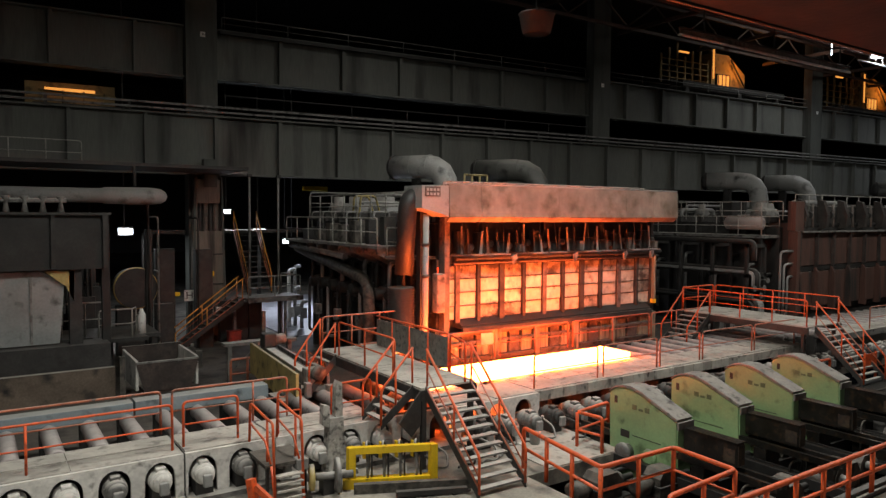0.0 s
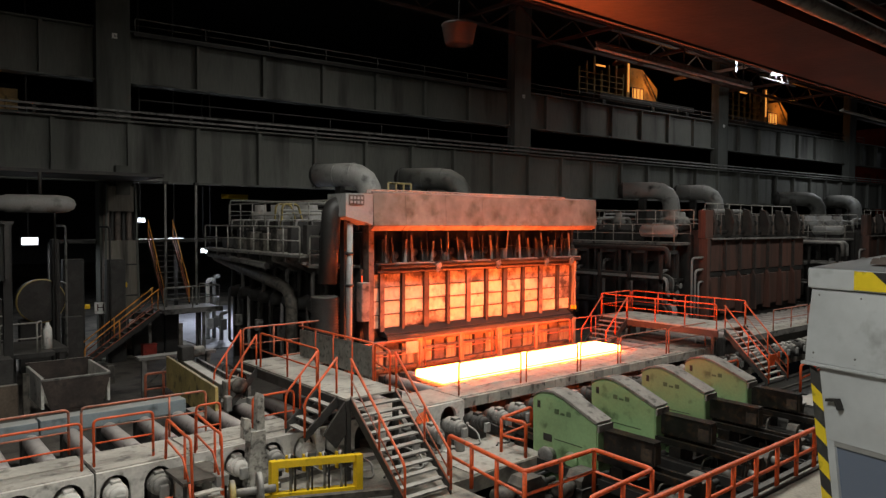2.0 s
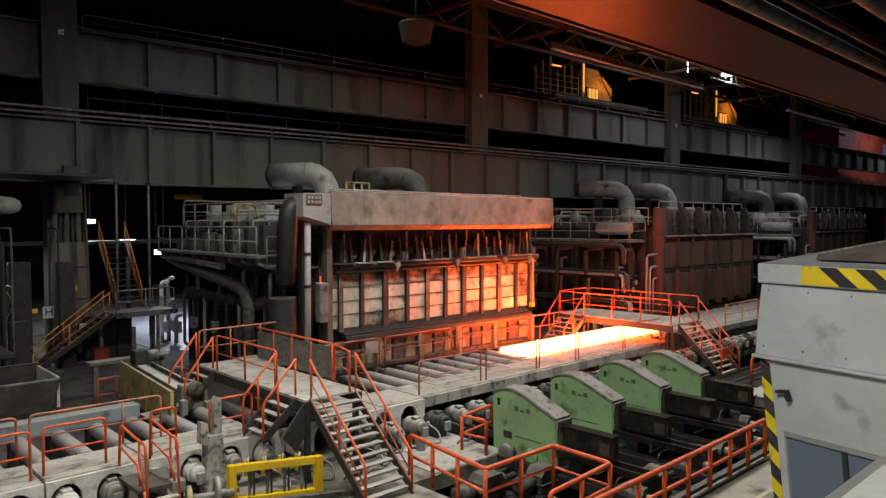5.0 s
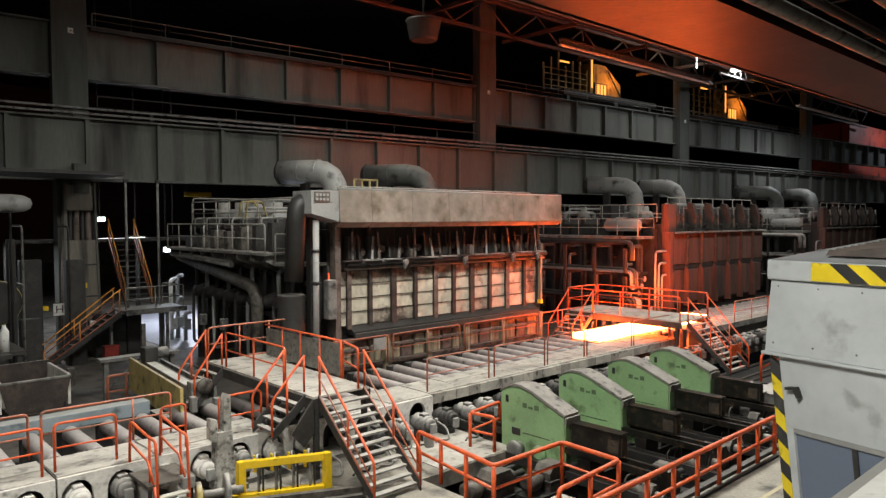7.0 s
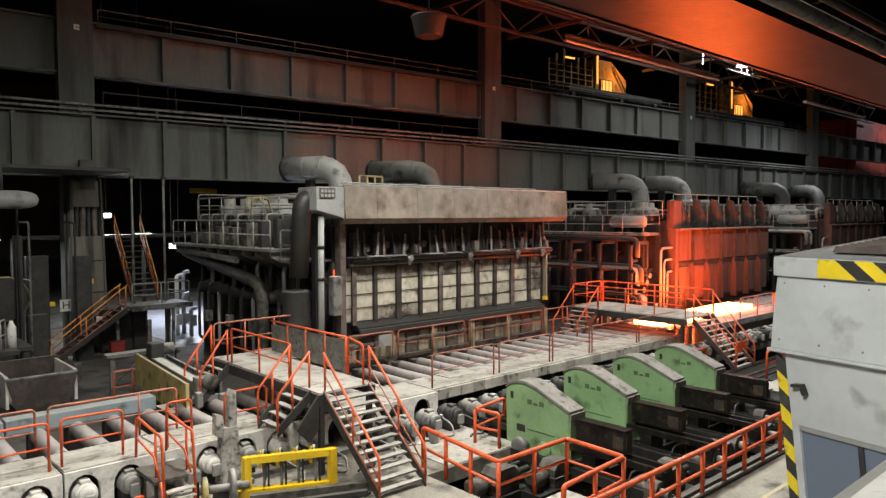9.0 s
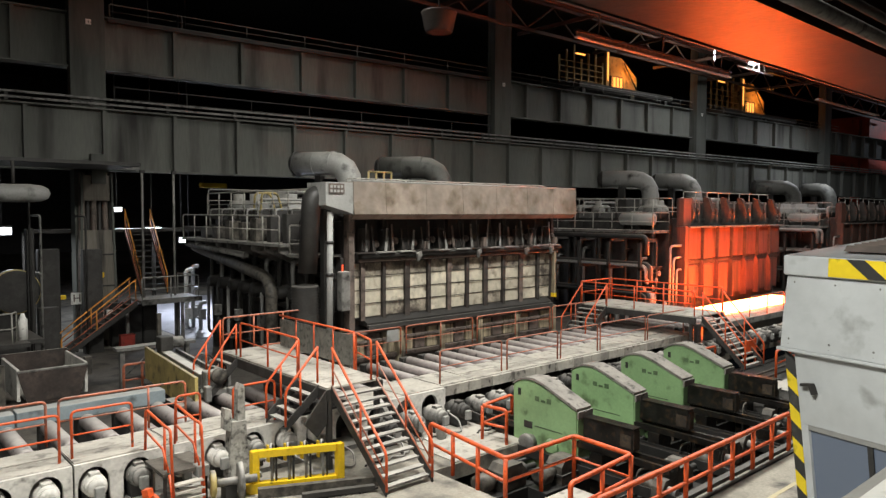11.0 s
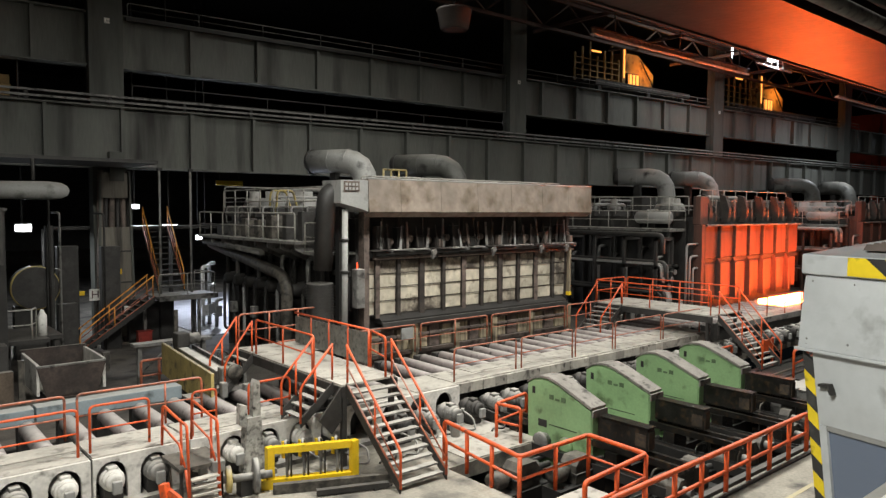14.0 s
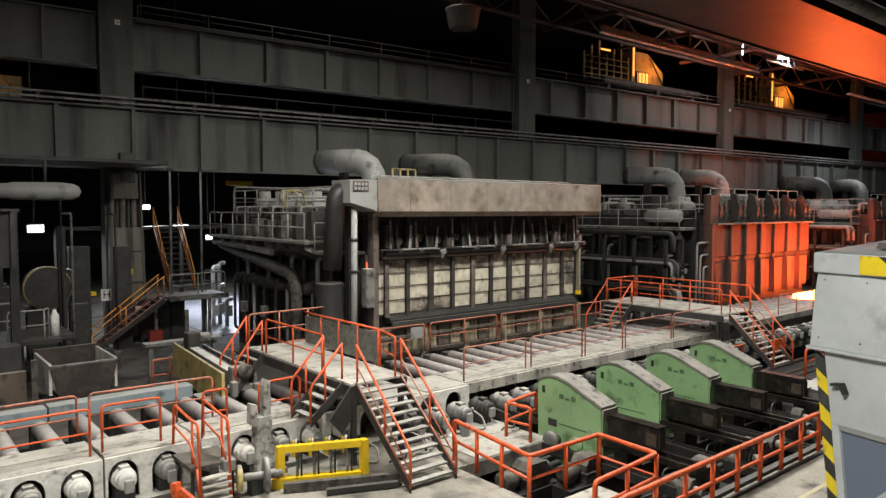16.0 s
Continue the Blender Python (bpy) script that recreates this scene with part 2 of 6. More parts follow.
def girder(name, z0, z1, label, y=YW, pitch=3.71, flange=0.45, start=XA):
    g = thing(name, (start, y, z0), label, "girder", "crane runway girders")
    runway.append(g)
    part("web", B(start, XB, y, y + 0.06, z0 + 0.08, z1 - 0.08), GIRDER, g)
    part("bottom_flange", B(start, XB, y - flange, y + flange, z0, z0 + 0.08), GIRDER, g)
    part("top_flange", B(start, XB, y - flange, y + flange, z1 - 0.08, z1), GIRDER, g)
    k = int((XB - start) / pitch)
    first = None
    for i in range(k + 1):
        x = start + i * pitch
        if first is None:
            first = part("stiffener", B(x - 0.1, x + 0.1, y - flange * 0.8, y - 0.002, z0 + 0.082, z1 - 0.082), GIRDER, g)
        else:
            o = new("stiffener", first.data)
            o.parent, o.location = g, (0.898 * (x - start), 0, 0)
            AT[o] = AT[g]
    return g


girder("lower_crane_girder", 8.45, 11.45, "grey-green riveted plate girder, dusty on its flanges")
girder("upper_crane_girder", 13.36, 15.95, "grey-green plate girder above the lower runway", pitch=4.03, y=YW + 0.6, start=XA - 1.18)
for cx in COLS:
    c = thing("crane_column", (cx, YW, 0), "grey-green built-up steel hall column", "column", "hall columns")
    runway.append(c)
    part("upper_shaft", B(cx - 0.85, cx + 0.85, YW - 0.3, YW + 0.55, 11.45, 24), COLUMN, c)
    for s in (-1, 1):
        part("flange", B(cx + s * 0.72 - 0.12, cx + s * 0.72 + 0.12, YW - 0.6, YW + 0.6, 0, 8.45), COLUMN, c)
    part("lattice_web", B(cx - 0.6, cx + 0.6, YW - 0.2, YW + 0.2, 0, 8.45), COLUMN, c)

ref(9.0)
# overhead crane beam above the camera, lit from below by the slab
beam = thing("overhead_beam", (-30, 7.1, 10.5), "wide box beam overhead, shade put in its near-black paint", "beam")
# grey beam: its underside shade is put into this near-black brown
part("box", B(-30, 150, 7.1, 9.75, 10.5, 12.6), mat("beam_paint_with_shade", (0.03, 0.017, 0.012), 0.4, vary=0.5, scale=0.8, grime=0.45, grime_color=(0.018, 0.013, 0.011), bump=0.3, grain=6), beam)
MATS["beam_paint_with_shade"].node_tree.nodes["Principled BSDF"].inputs["Specular IOR Level"].default_value = 0.14
for y, z, r in ((6.6, 10.6, 0.16), (6.1, 10.75, 0.1), (5.2, 11.0, 0.22), (4.3, 10.9, 0.12)):
    part("service_pipe", T([(-30, y, z), (150, y, z)], r, 8), STEEL if r > 0.15 else DARK, beam)
part("lower_flange", B(-30, 150, 9.76, 9.86, 10.46, 10.56), DARK, beam)
for k in range(40):
    part("pipe_bracket", B(-28 + 4.4 * k, -27.85 + 4.4 * k, 4.0, 7.095, 11.1, 11.3), DARK, beam)

# ---- roller table, decks, bridges ----
PASS = 1.1
ref(18.6)
GAP = 1.03


def arch_plate(name, x0, x1, centres, y, z0, z1, r, parent, material):
    """An upright plate with arched openings that run down to its foot."""
    bm = bmesh.new()
    seg = 8
    xs = sorted(centres)
    cuts = [x0] + [(a + b) / 2 for a, b in zip(xs, xs[1:])] + [x1]
    spring = z1 - 0.1 - r
    for c, a, b in zip(xs, cuts, cuts[1:]):
        arc = [(c - r * math.cos(math.pi * k / seg), spring + r * math.sin(math.pi * k / seg)) for k in range(seg + 1)]
        left, right = (c - r, z0), (c + r, z0)
        for k in range(seg):
            p, q = arc[k], arc[k + 1]
            bm.faces.new([bm.verts.new(spot(u, y, v)) for u, v in (p, q, (q[0], z1), (p[0], z1))])
        bm.faces.new([bm.verts.new(spot(u, y, v)) for u, v in ((a, z0), left, arc[0], (arc[0][0], z1), (a, z1))])
        bm.faces.new([bm.verts.new(spot(u, y, v)) for u, v in (right, (b, z0), (b, z1), (arc[-1][0], z1), arc[-1])])
    bmesh.ops.remove_doubles(bm, verts=bm.verts, dist=0.0005)
    bmesh.ops.recalc_face_normals(bm, faces=bm.faces)
    ex = bmesh.ops.extrude_face_region(bm, geom=bm.faces[:])
    bmesh.ops.translate(bm, verts=[v for v in ex["geom"] if isinstance(v, bmesh.types.BMVert)], vec=(0, 0.12, 0))
    bmesh.ops.recalc_face_normals(bm, faces=bm.faces)
    return part(name, bm, material, parent)


def deck_thing(name, x0, x1, y0, y1, top, thick, label, plates=1.6, joints=3):
    """A walkway of separate checker plates with open joints on a frame."""
    d = thing(name, (x0, y0, top - thick), label, "walkway", "table walkways")
    part("frame", B(x0, x1, y0 + 0.02, y1 - 0.02, top - thick, top - 0.03), STEEL, d)
    n = max(1, round((x1 - x0) / plates))
    rnd = random.Random(int(x0 * 10 + y0))
    for i in range(n):
        a, b = x0 + (x1 - x0) * i / n, x0 + (x1 - x0) * (i + 1) / n
        for j in range(joints):
            c, e = y0 + (y1 - y0) * j / joints, y0 + (y1 - y0) * (j + 1) / joints
            h = rnd.uniform(-0.012, 0.012)
            part("deck_plate", B(a + 0.012, b - 0.012, c + 0.012, e - 0.012, top - 0.028, top + h), DECK, d)
    return d


def table_roller(x, y0, y1, r=0.2, z=0.88):
    ro = thing("table_roller", (x, y0, z), "dusty grey steel roller of the roller table", "roller", "table rollers")
    part("barrel", turned(bmesh.new(), (x, y0, z), (0, 1, 0), [(0, r - 0.03), (0.04, r), (y1 - y0 - 0.04, r), (y1 - y0, r - 0.03)], 18), ROLL, ro)
    part("journal", turned(bmesh.new(), (x, y0 - 0.35, z), (0, 1, 0), [(0, 0.08), (y1 - y0 + 0.7, 0.08)], 10), DARK, ro)
    part("bearing_block", B(x - 0.22, x + 0.22, y1 + 0.1, y1 + 0.42, 0.0, z + 0.1, bevel=0.03), DARK, ro)
    part("bearing_block", B(x - 0.2, x + 0.2, y0 - 0.33, y0 - 0.1, 0.0, z + 0.08, bevel=0.03), DARK, ro)
    return ro


def roller_motor(x, y, z, tone):
    """A finned motor on a foot that drives one roller."""
    mo = thing("roller_motor", (x, y, 0.0), "dust-covered ribbed drive motor of a table roller", "motor", "roller motors")
    body = bmesh.new()
    turned(body, (x, y, z), (0, 1, 0), [(0, 0.17), (0.03, 0.225), (0.12, 0.245), (0.14, 0.225), (0.22, 0.225), (0.24, 0.25), (0.34, 0.25), (0.36, 0.23), (0.46, 0.23), (0.48, 0.255), (0.62, 0.255), (0.66, 0.2), (0.9, 0.12)], 18)
    part("body", body, tone, mo)
    part("fan_cover", turned(bmesh.new(), (x, y - 0.13, z), (0, 1, 0), [(0, 0.12), (0.03, 0.19), (0.14, 0.2)], 18), tone, mo)
    part("brake_box", B(x - 0.1, x + 0.12, y - 0.26, y - 0.132, z - 0.22, z + 0.06, bevel=0.025), PIPE, mo, "plain grey brake box")
    part("terminal_box", B(x - 0.12, x + 0.12, y + 0.12, y + 0.4, z + 0.2, z + 0.3, bevel=0.03), tone, mo)
    for s in (-1, 1):
        part("cooling_rib", B(x + s * 0.23 - 0.02, x + s * 0.23 + 0.02, y + 0.03, y + 0.6, z - 0.06, z + 0.06), tone, mo)
    part("foot", B(x - 0.22, x + 0.22, y + 0.08, y + 0.55, 0.0, z - 0.15), DARK, mo)
    return mo


ROLL = mat("worn_roller_steel", (0.28, 0.24, 0.23), 0.5, vary=0.25, scale=2.5, grime=0.15, dust=0.75, dust_color=(0.5, 0.47, 0.44))
PALE = mat("pale_scale_dust", (0.6, 0.58, 0.54), 0.9, vary=0.2, scale=2.0, grime=0.15, grime_color=(0.2, 0.19, 0.17), dust=0.6, dust_color=(0.55, 0.53, 0.49))

for i in range(-14, 10):
    table_roller(10.05 + GAP * i, 20.35, 23.0)
for i in range(60):
    table_roller(20.6 + 1.0 * i, 20.35, 23.3, 0.18, 0.9)

# near deck with the drive arches, before the bridge
for a, b in ((-4.0, 8.55), (8.6, 10.9), (10.95, 14.25)):
    deck_thing("roller_table_deck", a, b, 18.45, 20.1, PASS, 0.14, "pale dusty plate deck beside the roller table", 2.4, 4)
for a, b, i0, i1 in ((-4.0, 8.55, -13, -1), (8.6, 10.9, -1, 1), (10.95, 16.6, 1, 7)):
    g = thing("drive_side_wall", (a, 18.4, 0), "pale dusty girder with arched openings for the drive motors", "girder", "drive side walls")
    cs = [10.05 + GAP * k for k in range(i0, i1)]
    cs = [c for c in cs if a + 0.35 < c < b - 0.35]
    arch_plate("arched_plate", a, b, cs, 18.36, 0.05, PASS - 0.02, 0.36, g, PALE)
    # black sheet behind the arches: their inner shade put into its colour
    part("arch_shade_plate", B(a, b, 19.2, 19.3, 0, PASS - 0.16), BLACK, g)
    part("sill", B(a, b, 18.0, 18.9, 0, 0.12), STEEL, g)
rnd = random.Random(5)
for i in range(-10, 6):
    roller_motor(10.05 + GAP * i, 18.12 + rnd.uniform(-0.05, 0.05), 0.58, PALE if i % 3 else STEEL)
ref()
side = thing("side_guide_beam", (-5, 23.2, 0), "blue-grey painted guide beam along the rollers", "beam")
part("beam", B(-5, 3.9, 23.0, 23.55, 1.0, 1.38, bevel=0.02), mat("blue_grey_paint", (0.2, 0.24, 0.26), 0.5, vary=0.15, scale=1, grime=0.15, dust=0.7), side)
part("beam", B(4.0, 9.2, 23.0, 23.55, 1.0, 1.36, bevel=0.02), MATS["blue_grey_paint"], side)
part("beam", B(9.25, 13.4, 23.0, 23.55, 1.0, 1.38, bevel=0.02), MATS["blue_grey_paint"], side)
for x in range(-4, 14, 3):
    part("stand", B(x, x + 0.4, 23.45, 23.8, 0, 1.0), DARK, side)

ref(18.6)
# walkway in front of the first furnace, with a heavy notched edge beam
w = deck_thing("furnace_walkway", 20.3, 37.0, 18.55, 20.2, PASS, 0.14, "dusty plate walkway along the roller table", 1.5, 2)
edge = thing("walkway_edge_beam", (20.3, 18.4, 0), "patched grey edge beam of the walkway", "beam")
for i in range(28):
    a = 20.3 + i * 0.6
    part("edge_block", B(a + 0.01, a + 0.59, 18.38 + 0.02 * (i % 2), 18.545, PASS - 0.34, PASS - 0.03), DECK if i % 3 else mat("patched_edge_plate", (0.29, 0.27, 0.24), 0.85, vary=0.2, scale=2.0, grime=0.2), edge)
for i in range(9):
    part("bracket", B(20.8 + 2 * i, 20.95 + 2 * i, 18.6, 20.1, 0, PASS - 0.16), BLACK, edge)
far_w = deck_thing("far_walkway", 41.0, 75.0, 18.9, 20.2, PASS, 0.3, "pale dusty plate walkway along the roller table", 3.0, 2)
part("trestle", B(41.2, 74.8, 19.2, 20.0, 0, PASS - 0.32), BLACK, far_w)
for i in range(32):
    roller_motor(17.3 + 1.0 * i, 17.35, 0.5, STEEL if i % 3 else DARK)
for i in range(16):
    roller_motor(50 + 1.45 * i, 17.9, 0.55, STEEL)
# deck piece between the bridge and the walkway
deck_thing("roller_table_deck", 16.65, 20.2, 18.3, 20.1, PASS, 0.14, "pale dusty plate deck beside the roller table", 1.8, 2)
g = thing("drive_side_wall", (16.65, 18.4, 0), "pale dusty girder with arched openings for the drive motors", "girder", "drive side walls")
arch_plate("arched_plate", 16.65, 20.2, [17.3, 18.4, 19.5], 18.2, 0.05, PASS - 0.02, 0.36, g, PALE)

ref()
# railings of the decks
OLD = "faded orange pipe railing on the table deck"
railing([(2.0, 18.75, PASS), (8.4, 18.75, PASS)], OLD, posts=3.2)
railing([(-4.0, 18.75, PASS), (1.9, 18.75, PASS)], OLD, posts=3.2)
railing([(8.72, 18.85, PASS), (10.1, 18.8, PASS)], OLD, posts=3)
railing([(4.5, 20.3, PASS), (8.8, 20.3, PASS)], OLD, OLDORANGE, posts=4)
railing([(9.1, 20.3, PASS), (11.3, 20.2, PASS), (12.3, 20.15, PASS)], OLD, OLDORANGE, posts=4)
railing([(12.65, 18.55, PASS), (13.95, 18.6, PASS)], OLD, posts=3)
railing([(11.1, 18.6, PASS), (11.75, 18.6, PASS)], OLD, posts=3)
WALKR = "dull orange pipe railing along the walkway"
for a, b in ((20.4, 23.5), (23.8, 26.8), (27.0, 29.5), (29.7, 33.2), (33.4, 36.6)):
    railing([(a, 18.7, PASS), (b, 18.7, PASS)], WALKR, OLDORANGE, posts=3.2, r=0.027)
for a, b in ((17.3, 20.2), (20.4, 23.7), (24.0, 27.9), (28.2, 33.4), (33.6, 37.4)):
    railing([(a, 23.75, PASS), (b, 23.75, PASS)], WALKR, OLDORANGE, posts=2.0, r=0.027)
for a, b in ((44.5, 49.0), (49.2, 54.0), (54.2, 60.0)):
    railing([(a, 19.0, PASS), (b, 19.0, PASS)], WALKR, OLDORANGE, posts=2.2)
sign = thing("notice_plate", (22.3, 18.66, PASS + 0.3), "blank off-white plate fixed to the walkway railing", "sign")
part("plate", B(22.9, 23.5, 23.66, 23.7, PASS + 0.55, PASS + 0.98), PIPE, sign)


def stair(name, x0, x1, y0, y1, z0, z1, n, along, label, rails=(True, True), tone=None, rail_tone=None):
    """A steel stair. along 'y': climbs from y0 to y1; along 'x': climbs from x0 to x1."""
    was = ROW[0]
    if was is None:
        ref(y0)
    st = thing(name, (x0, y0, z0), label, "stairs", "steel stairs")

    def at(f):
        return z0 + (z1 - z0) * f
    rise = (z1 - z0) / n
    for i in range(1, n):
        f, g2 = (i - 0.5) / n, (i + 0.45) / n
        z = z0 + rise * i
        if along == "y":
            a, b = sorted((y0 + (y1 - y0) * f, y0 + (y1 - y0) * g2))
            part("tread", B(x0 + 0.03, x1 - 0.03, a, b, z - 0.045, z), tone or STEEL, st)
        else:
            a, b = sorted((x0 + (x1 - x0) * f, x0 + (x1 - x0) * g2))
            part("tread", B(a, b, y0 + 0.03, y1 - 0.03, z - 0.045, z), tone or STEEL, st)
    for k in (0, 1):
        if along == "y":
            x = (x0 - 0.02, x0 + 0.03) if k == 0 else (x1 - 0.03, x1 + 0.02)
            part("stringer", prism(bmesh.new(), [(y0, z0), (y0, z0 + 0.24), (y1, z1 + 0.02), (y1, z1 - 0.26)], "x", *x), DARK, st)
            u = x0 + 0.01 if k == 0 else x1 - 0.01
            ends = (Vector((u, y0, z0)), Vector((u, y1, z1)))
        else:
            y = (y0 - 0.02, y0 + 0.03) if k == 0 else (y1 - 0.03, y1 + 0.02)
            part("stringer", prism(bmesh.new(), [(x0, z0), (x0, z0 + 0.24), (x1, z1 + 0.02), (x1, z1 - 0.26)], "y", *y), DARK, st)
            u = y0 + 0.01 if k == 0 else y1 - 0.01
            ends = (Vector((x0, u, z0)), Vector((x1, u, z1)))
        if rails[k]:
            tone_r = rail_tone or ORANGE
            a, b = ends
            up = Vector((0, 0, 1.0))
            part("handrail", T([a + Vector((0, 0, 0.12)), a + up, b + up], 0.032, 8, 0.15), tone_r, st)
            if n > 8:
                part("knee_rail", T([a + up * 0.5, b + up * 0.5], 0.02, 6), OLDORANGE, st)
                part("stringer_edge", T([a + Vector((0, 0, 0.25)), b + Vector((0, 0, 0.04))], 0.025, 6), OLDORANGE, st)
            for f in (0.45, 0.98):
                p = a.lerp(b, f)
                part("post", T([p + Vector((0, 0, 0.1)), p + up], 0.028, 8), tone_r, st)
    ref(was)
    return st


# first bridge over the table
DZ = 2.1
ref(16.95)
br = thing("footbridge", (14.3, 16.9, DZ), "dusty steel footbridge over the roller table", "footbridge", "footbridges")
for i in range(7):
    part("deck_plate", B(14.32, 16.2, 16.95 + i, 17.93 + i, DZ - 0.05, DZ + 0.004 * (i % 2)), DECK, br)
part("deck_plate", B(16.22, 17.9, 22.0, 23.9, DZ - 0.05, DZ), DECK, br)
for x in (14.28, 16.12):
    part("side_beam", B(x, x + 0.1, 16.9, 23.95, DZ - 0.32, DZ - 0.052), DARK, br)
for x, y in ((14.35, 16.95), (16.0, 16.95), (14.35, 24.1), (17.8, 24.1)):
    part("leg", B(x, x + 0.14, y, y + 0.14, 0, DZ - 0.05), DARK, br)
part("brace", prism(bmesh.new(), [(14.0, 0.9), (14.3, 1.2), (14.3, 2.05), (13.6, 1.3)], "y", 16.93, 17.0), DARK, br)
stair("footbridge_stair", 14.45, 16.0, 14.35, 16.92, 0, DZ, 12, "y", "steel stair with orange handrails up to the footbridge")
stair("footbridge_side_stair", 13.25, 14.28, 17.35, 18.5, PASS, DZ, 5, "x", "short steel stair from the deck to the footbridge", rails=(True, True))
stair("footbridge_side_stair", 13.3, 14.28, 22.6, 23.9, PASS - 0.2, DZ, 6, "x", "steel stair at the far end of the footbridge")
part("far_landing", B(12.3, 13.28, 22.6, 23.9, PASS - 0.28, PASS - 0.2), STEEL, br)
part("leg", B(12.35, 12.5, 23.6, 23.75, 0, PASS - 0.29), DARK, br)
BR = "bright orange pipe railing of the footbridge"
railing([(14.34, 18.55, DZ), (14.36, 22.5, DZ)], BR, posts=1.7)
railing([(14.36, 23.9, DZ), (17.9, 23.95, DZ)], BR, OLDORANGE, posts=1.2)
railing([(15.82, 16.95, DZ), (16.2, 18.3, DZ)], BR, posts=3)
pan = thing("footbridge_screen", (16.2, 18.4, DZ), "scratched grey sheet screen in an orange frame", "screen")
for i in range(4):
    y = 18.4 + i * 1.2
    part("sheet", B(16.18, 16.21, y + 0.06, y + 1.14, DZ + 0.08, DZ + 0.95), mat("scratched_sheet", (0.13, 0.13, 0.115), 0.4, vary=0.3, scale=3, grime=0.3), pan)
    part("post", T([(16.2, y, DZ), (16.2, y, DZ + 1.05)], 0.03), ORANGE, pan)
part("top_rail", T([(16.2, 18.4, DZ + 1.05), (16.2, 23.2, DZ + 1.05)], 0.032), ORANGE, pan)

ref(17.2)
# second bridge, farther along
b2 = thing("footbridge", (34.8, 17.2, DZ), "dusty steel footbridge over the roller table", "footbridge", "footbridges")
for i in range(7):
    part("deck_plate", B(34.8, 37.6, 17.2 + i, 18.18 + i, DZ - 0.05, DZ + 0.004 * (i % 2)), DECK, b2)
for x in (34.75, 37.55):
    part("side_beam", B(x, x + 0.1, 17.2, 24.2, DZ - 0.32, DZ - 0.052), DARK, b2)
for x, y in ((34.8, 17.4), (37.4, 17.4), (34.8, 24.0), (37.4, 24.0)):
    part("leg", B(x, x + 0.14, y, y + 0.14, 0, DZ - 0.05), DARK, b2)
stair("footbridge_stair", 35.3, 37.2, 15.0, 17.18, 0, DZ, 11, "y", "steel stair with orange handrails up to the footbridge", rail_tone=ORANGE)
railing([(34.82, 17.3, DZ), (34.82, 24.0, DZ)], BR, posts=1.6)
railing([(37.58, 17.3, DZ), (37.58, 24.0, DZ)], BR, posts=1.6)
railing([(34.9, 24.1, DZ), (37.5, 24.1, DZ)], BR, posts=1.3)
stair("footbridge_side_stair", 33.0, 34.75, 22.3, 23.9, 0.6, DZ, 8, "x", "steel stair at the far end of the footbridge")
ref()

# ---- reheating furnaces ----
FY = 24.5
ref(FY)


def front_panel(fx, x0, x1, parent, tone, posts, rows, zs):
    """A door front: refractory blocks between upright buckstays, with ties across."""
    z0, z1 = zs
    rnd = random.Random(int(x0 * 7))
    for a, b in zip(posts, posts[1:]):
        for k in range(rows):
            lo, hi = z0 + (z1 - z0) * k / rows, z0 + (z1 - z0) * (k + 1) / rows
            d = rnd.uniform(-0.02, 0.02)
            part("refractory_panel", B(a + 0.07, b - 0.07, FY - 0.02 + d, FY + 0.15, lo + 0.012, hi - 0.012, bevel=0.02), SOOTED if tone is BLOCK and (k == rows - 1 or rnd.random() < 0.16) else tone, parent)
        for k in range(rows + 1):
            z = z0 + (z1 - z0) * k / rows
            part("tie_bar", B(a + 0.08, b - 0.08, FY - 0.07, FY - 0.045, z - 0.01, z + 0.01), STAY, parent)
    for i, x in enumerate(posts):
        wd = rnd.uniform(0.07, 0.1) if i % 2 else rnd.uniform(0.04, 0.06)
        part("buckstay", B(x - wd, x + wd, FY - 0.15, FY + 0.1, z0 - 0.1, 6.25 if i % 3 == 2 else z1 + rnd.uniform(0.2, 0.6)), STAY, parent)
        part("stay_flange", B(x - wd - 0.035, x + wd + 0.035, FY - 0.18, FY - 0.152, z0 - 0.1, z1 + 0.1), BUCK if i % 4 == 1 else STAY, parent)


fa = thing("reheating_furnace", (21.3, FY, 0), "sooty reheating furnace with cream refractory doors", "furnace", "reheating furnaces")
part("shell", B(21.5, 34.5, FY + 0.2, 37.0, 0, 6.0), DARK, fa)
front_panel(fa, 21.5, 34.5, fa, BLOCK, [21.6, 22.35, 23.45, 24.7, 25.95, 27.15, 28.3, 29.5, 30.75, 32.0, 33.3, 34.4], 4, (2.55, 4.6))
# black here is the shade under the hood, put into the wall's colour
part("upper_wall", B(21.6, 34.4, FY + 0.05, FY + 0.2, 4.62, 6.3), BLACK, fa)
# sloping shelf beam under the doors
part("door_sill", prism(bmesh.new(), [(FY - 0.38, 2.24), (FY - 0.38, 2.36), (FY - 0.05, 2.53), (FY + 0.2, 2.53), (FY + 0.2, 2.24)], "x", 22.4, 34.1), BLACK, fa)
part("door_sill_nose", B(22.4, 34.1, FY - 0.5, FY - 0.382, 2.12, 2.3, bevel=0.02), DARK, fa)
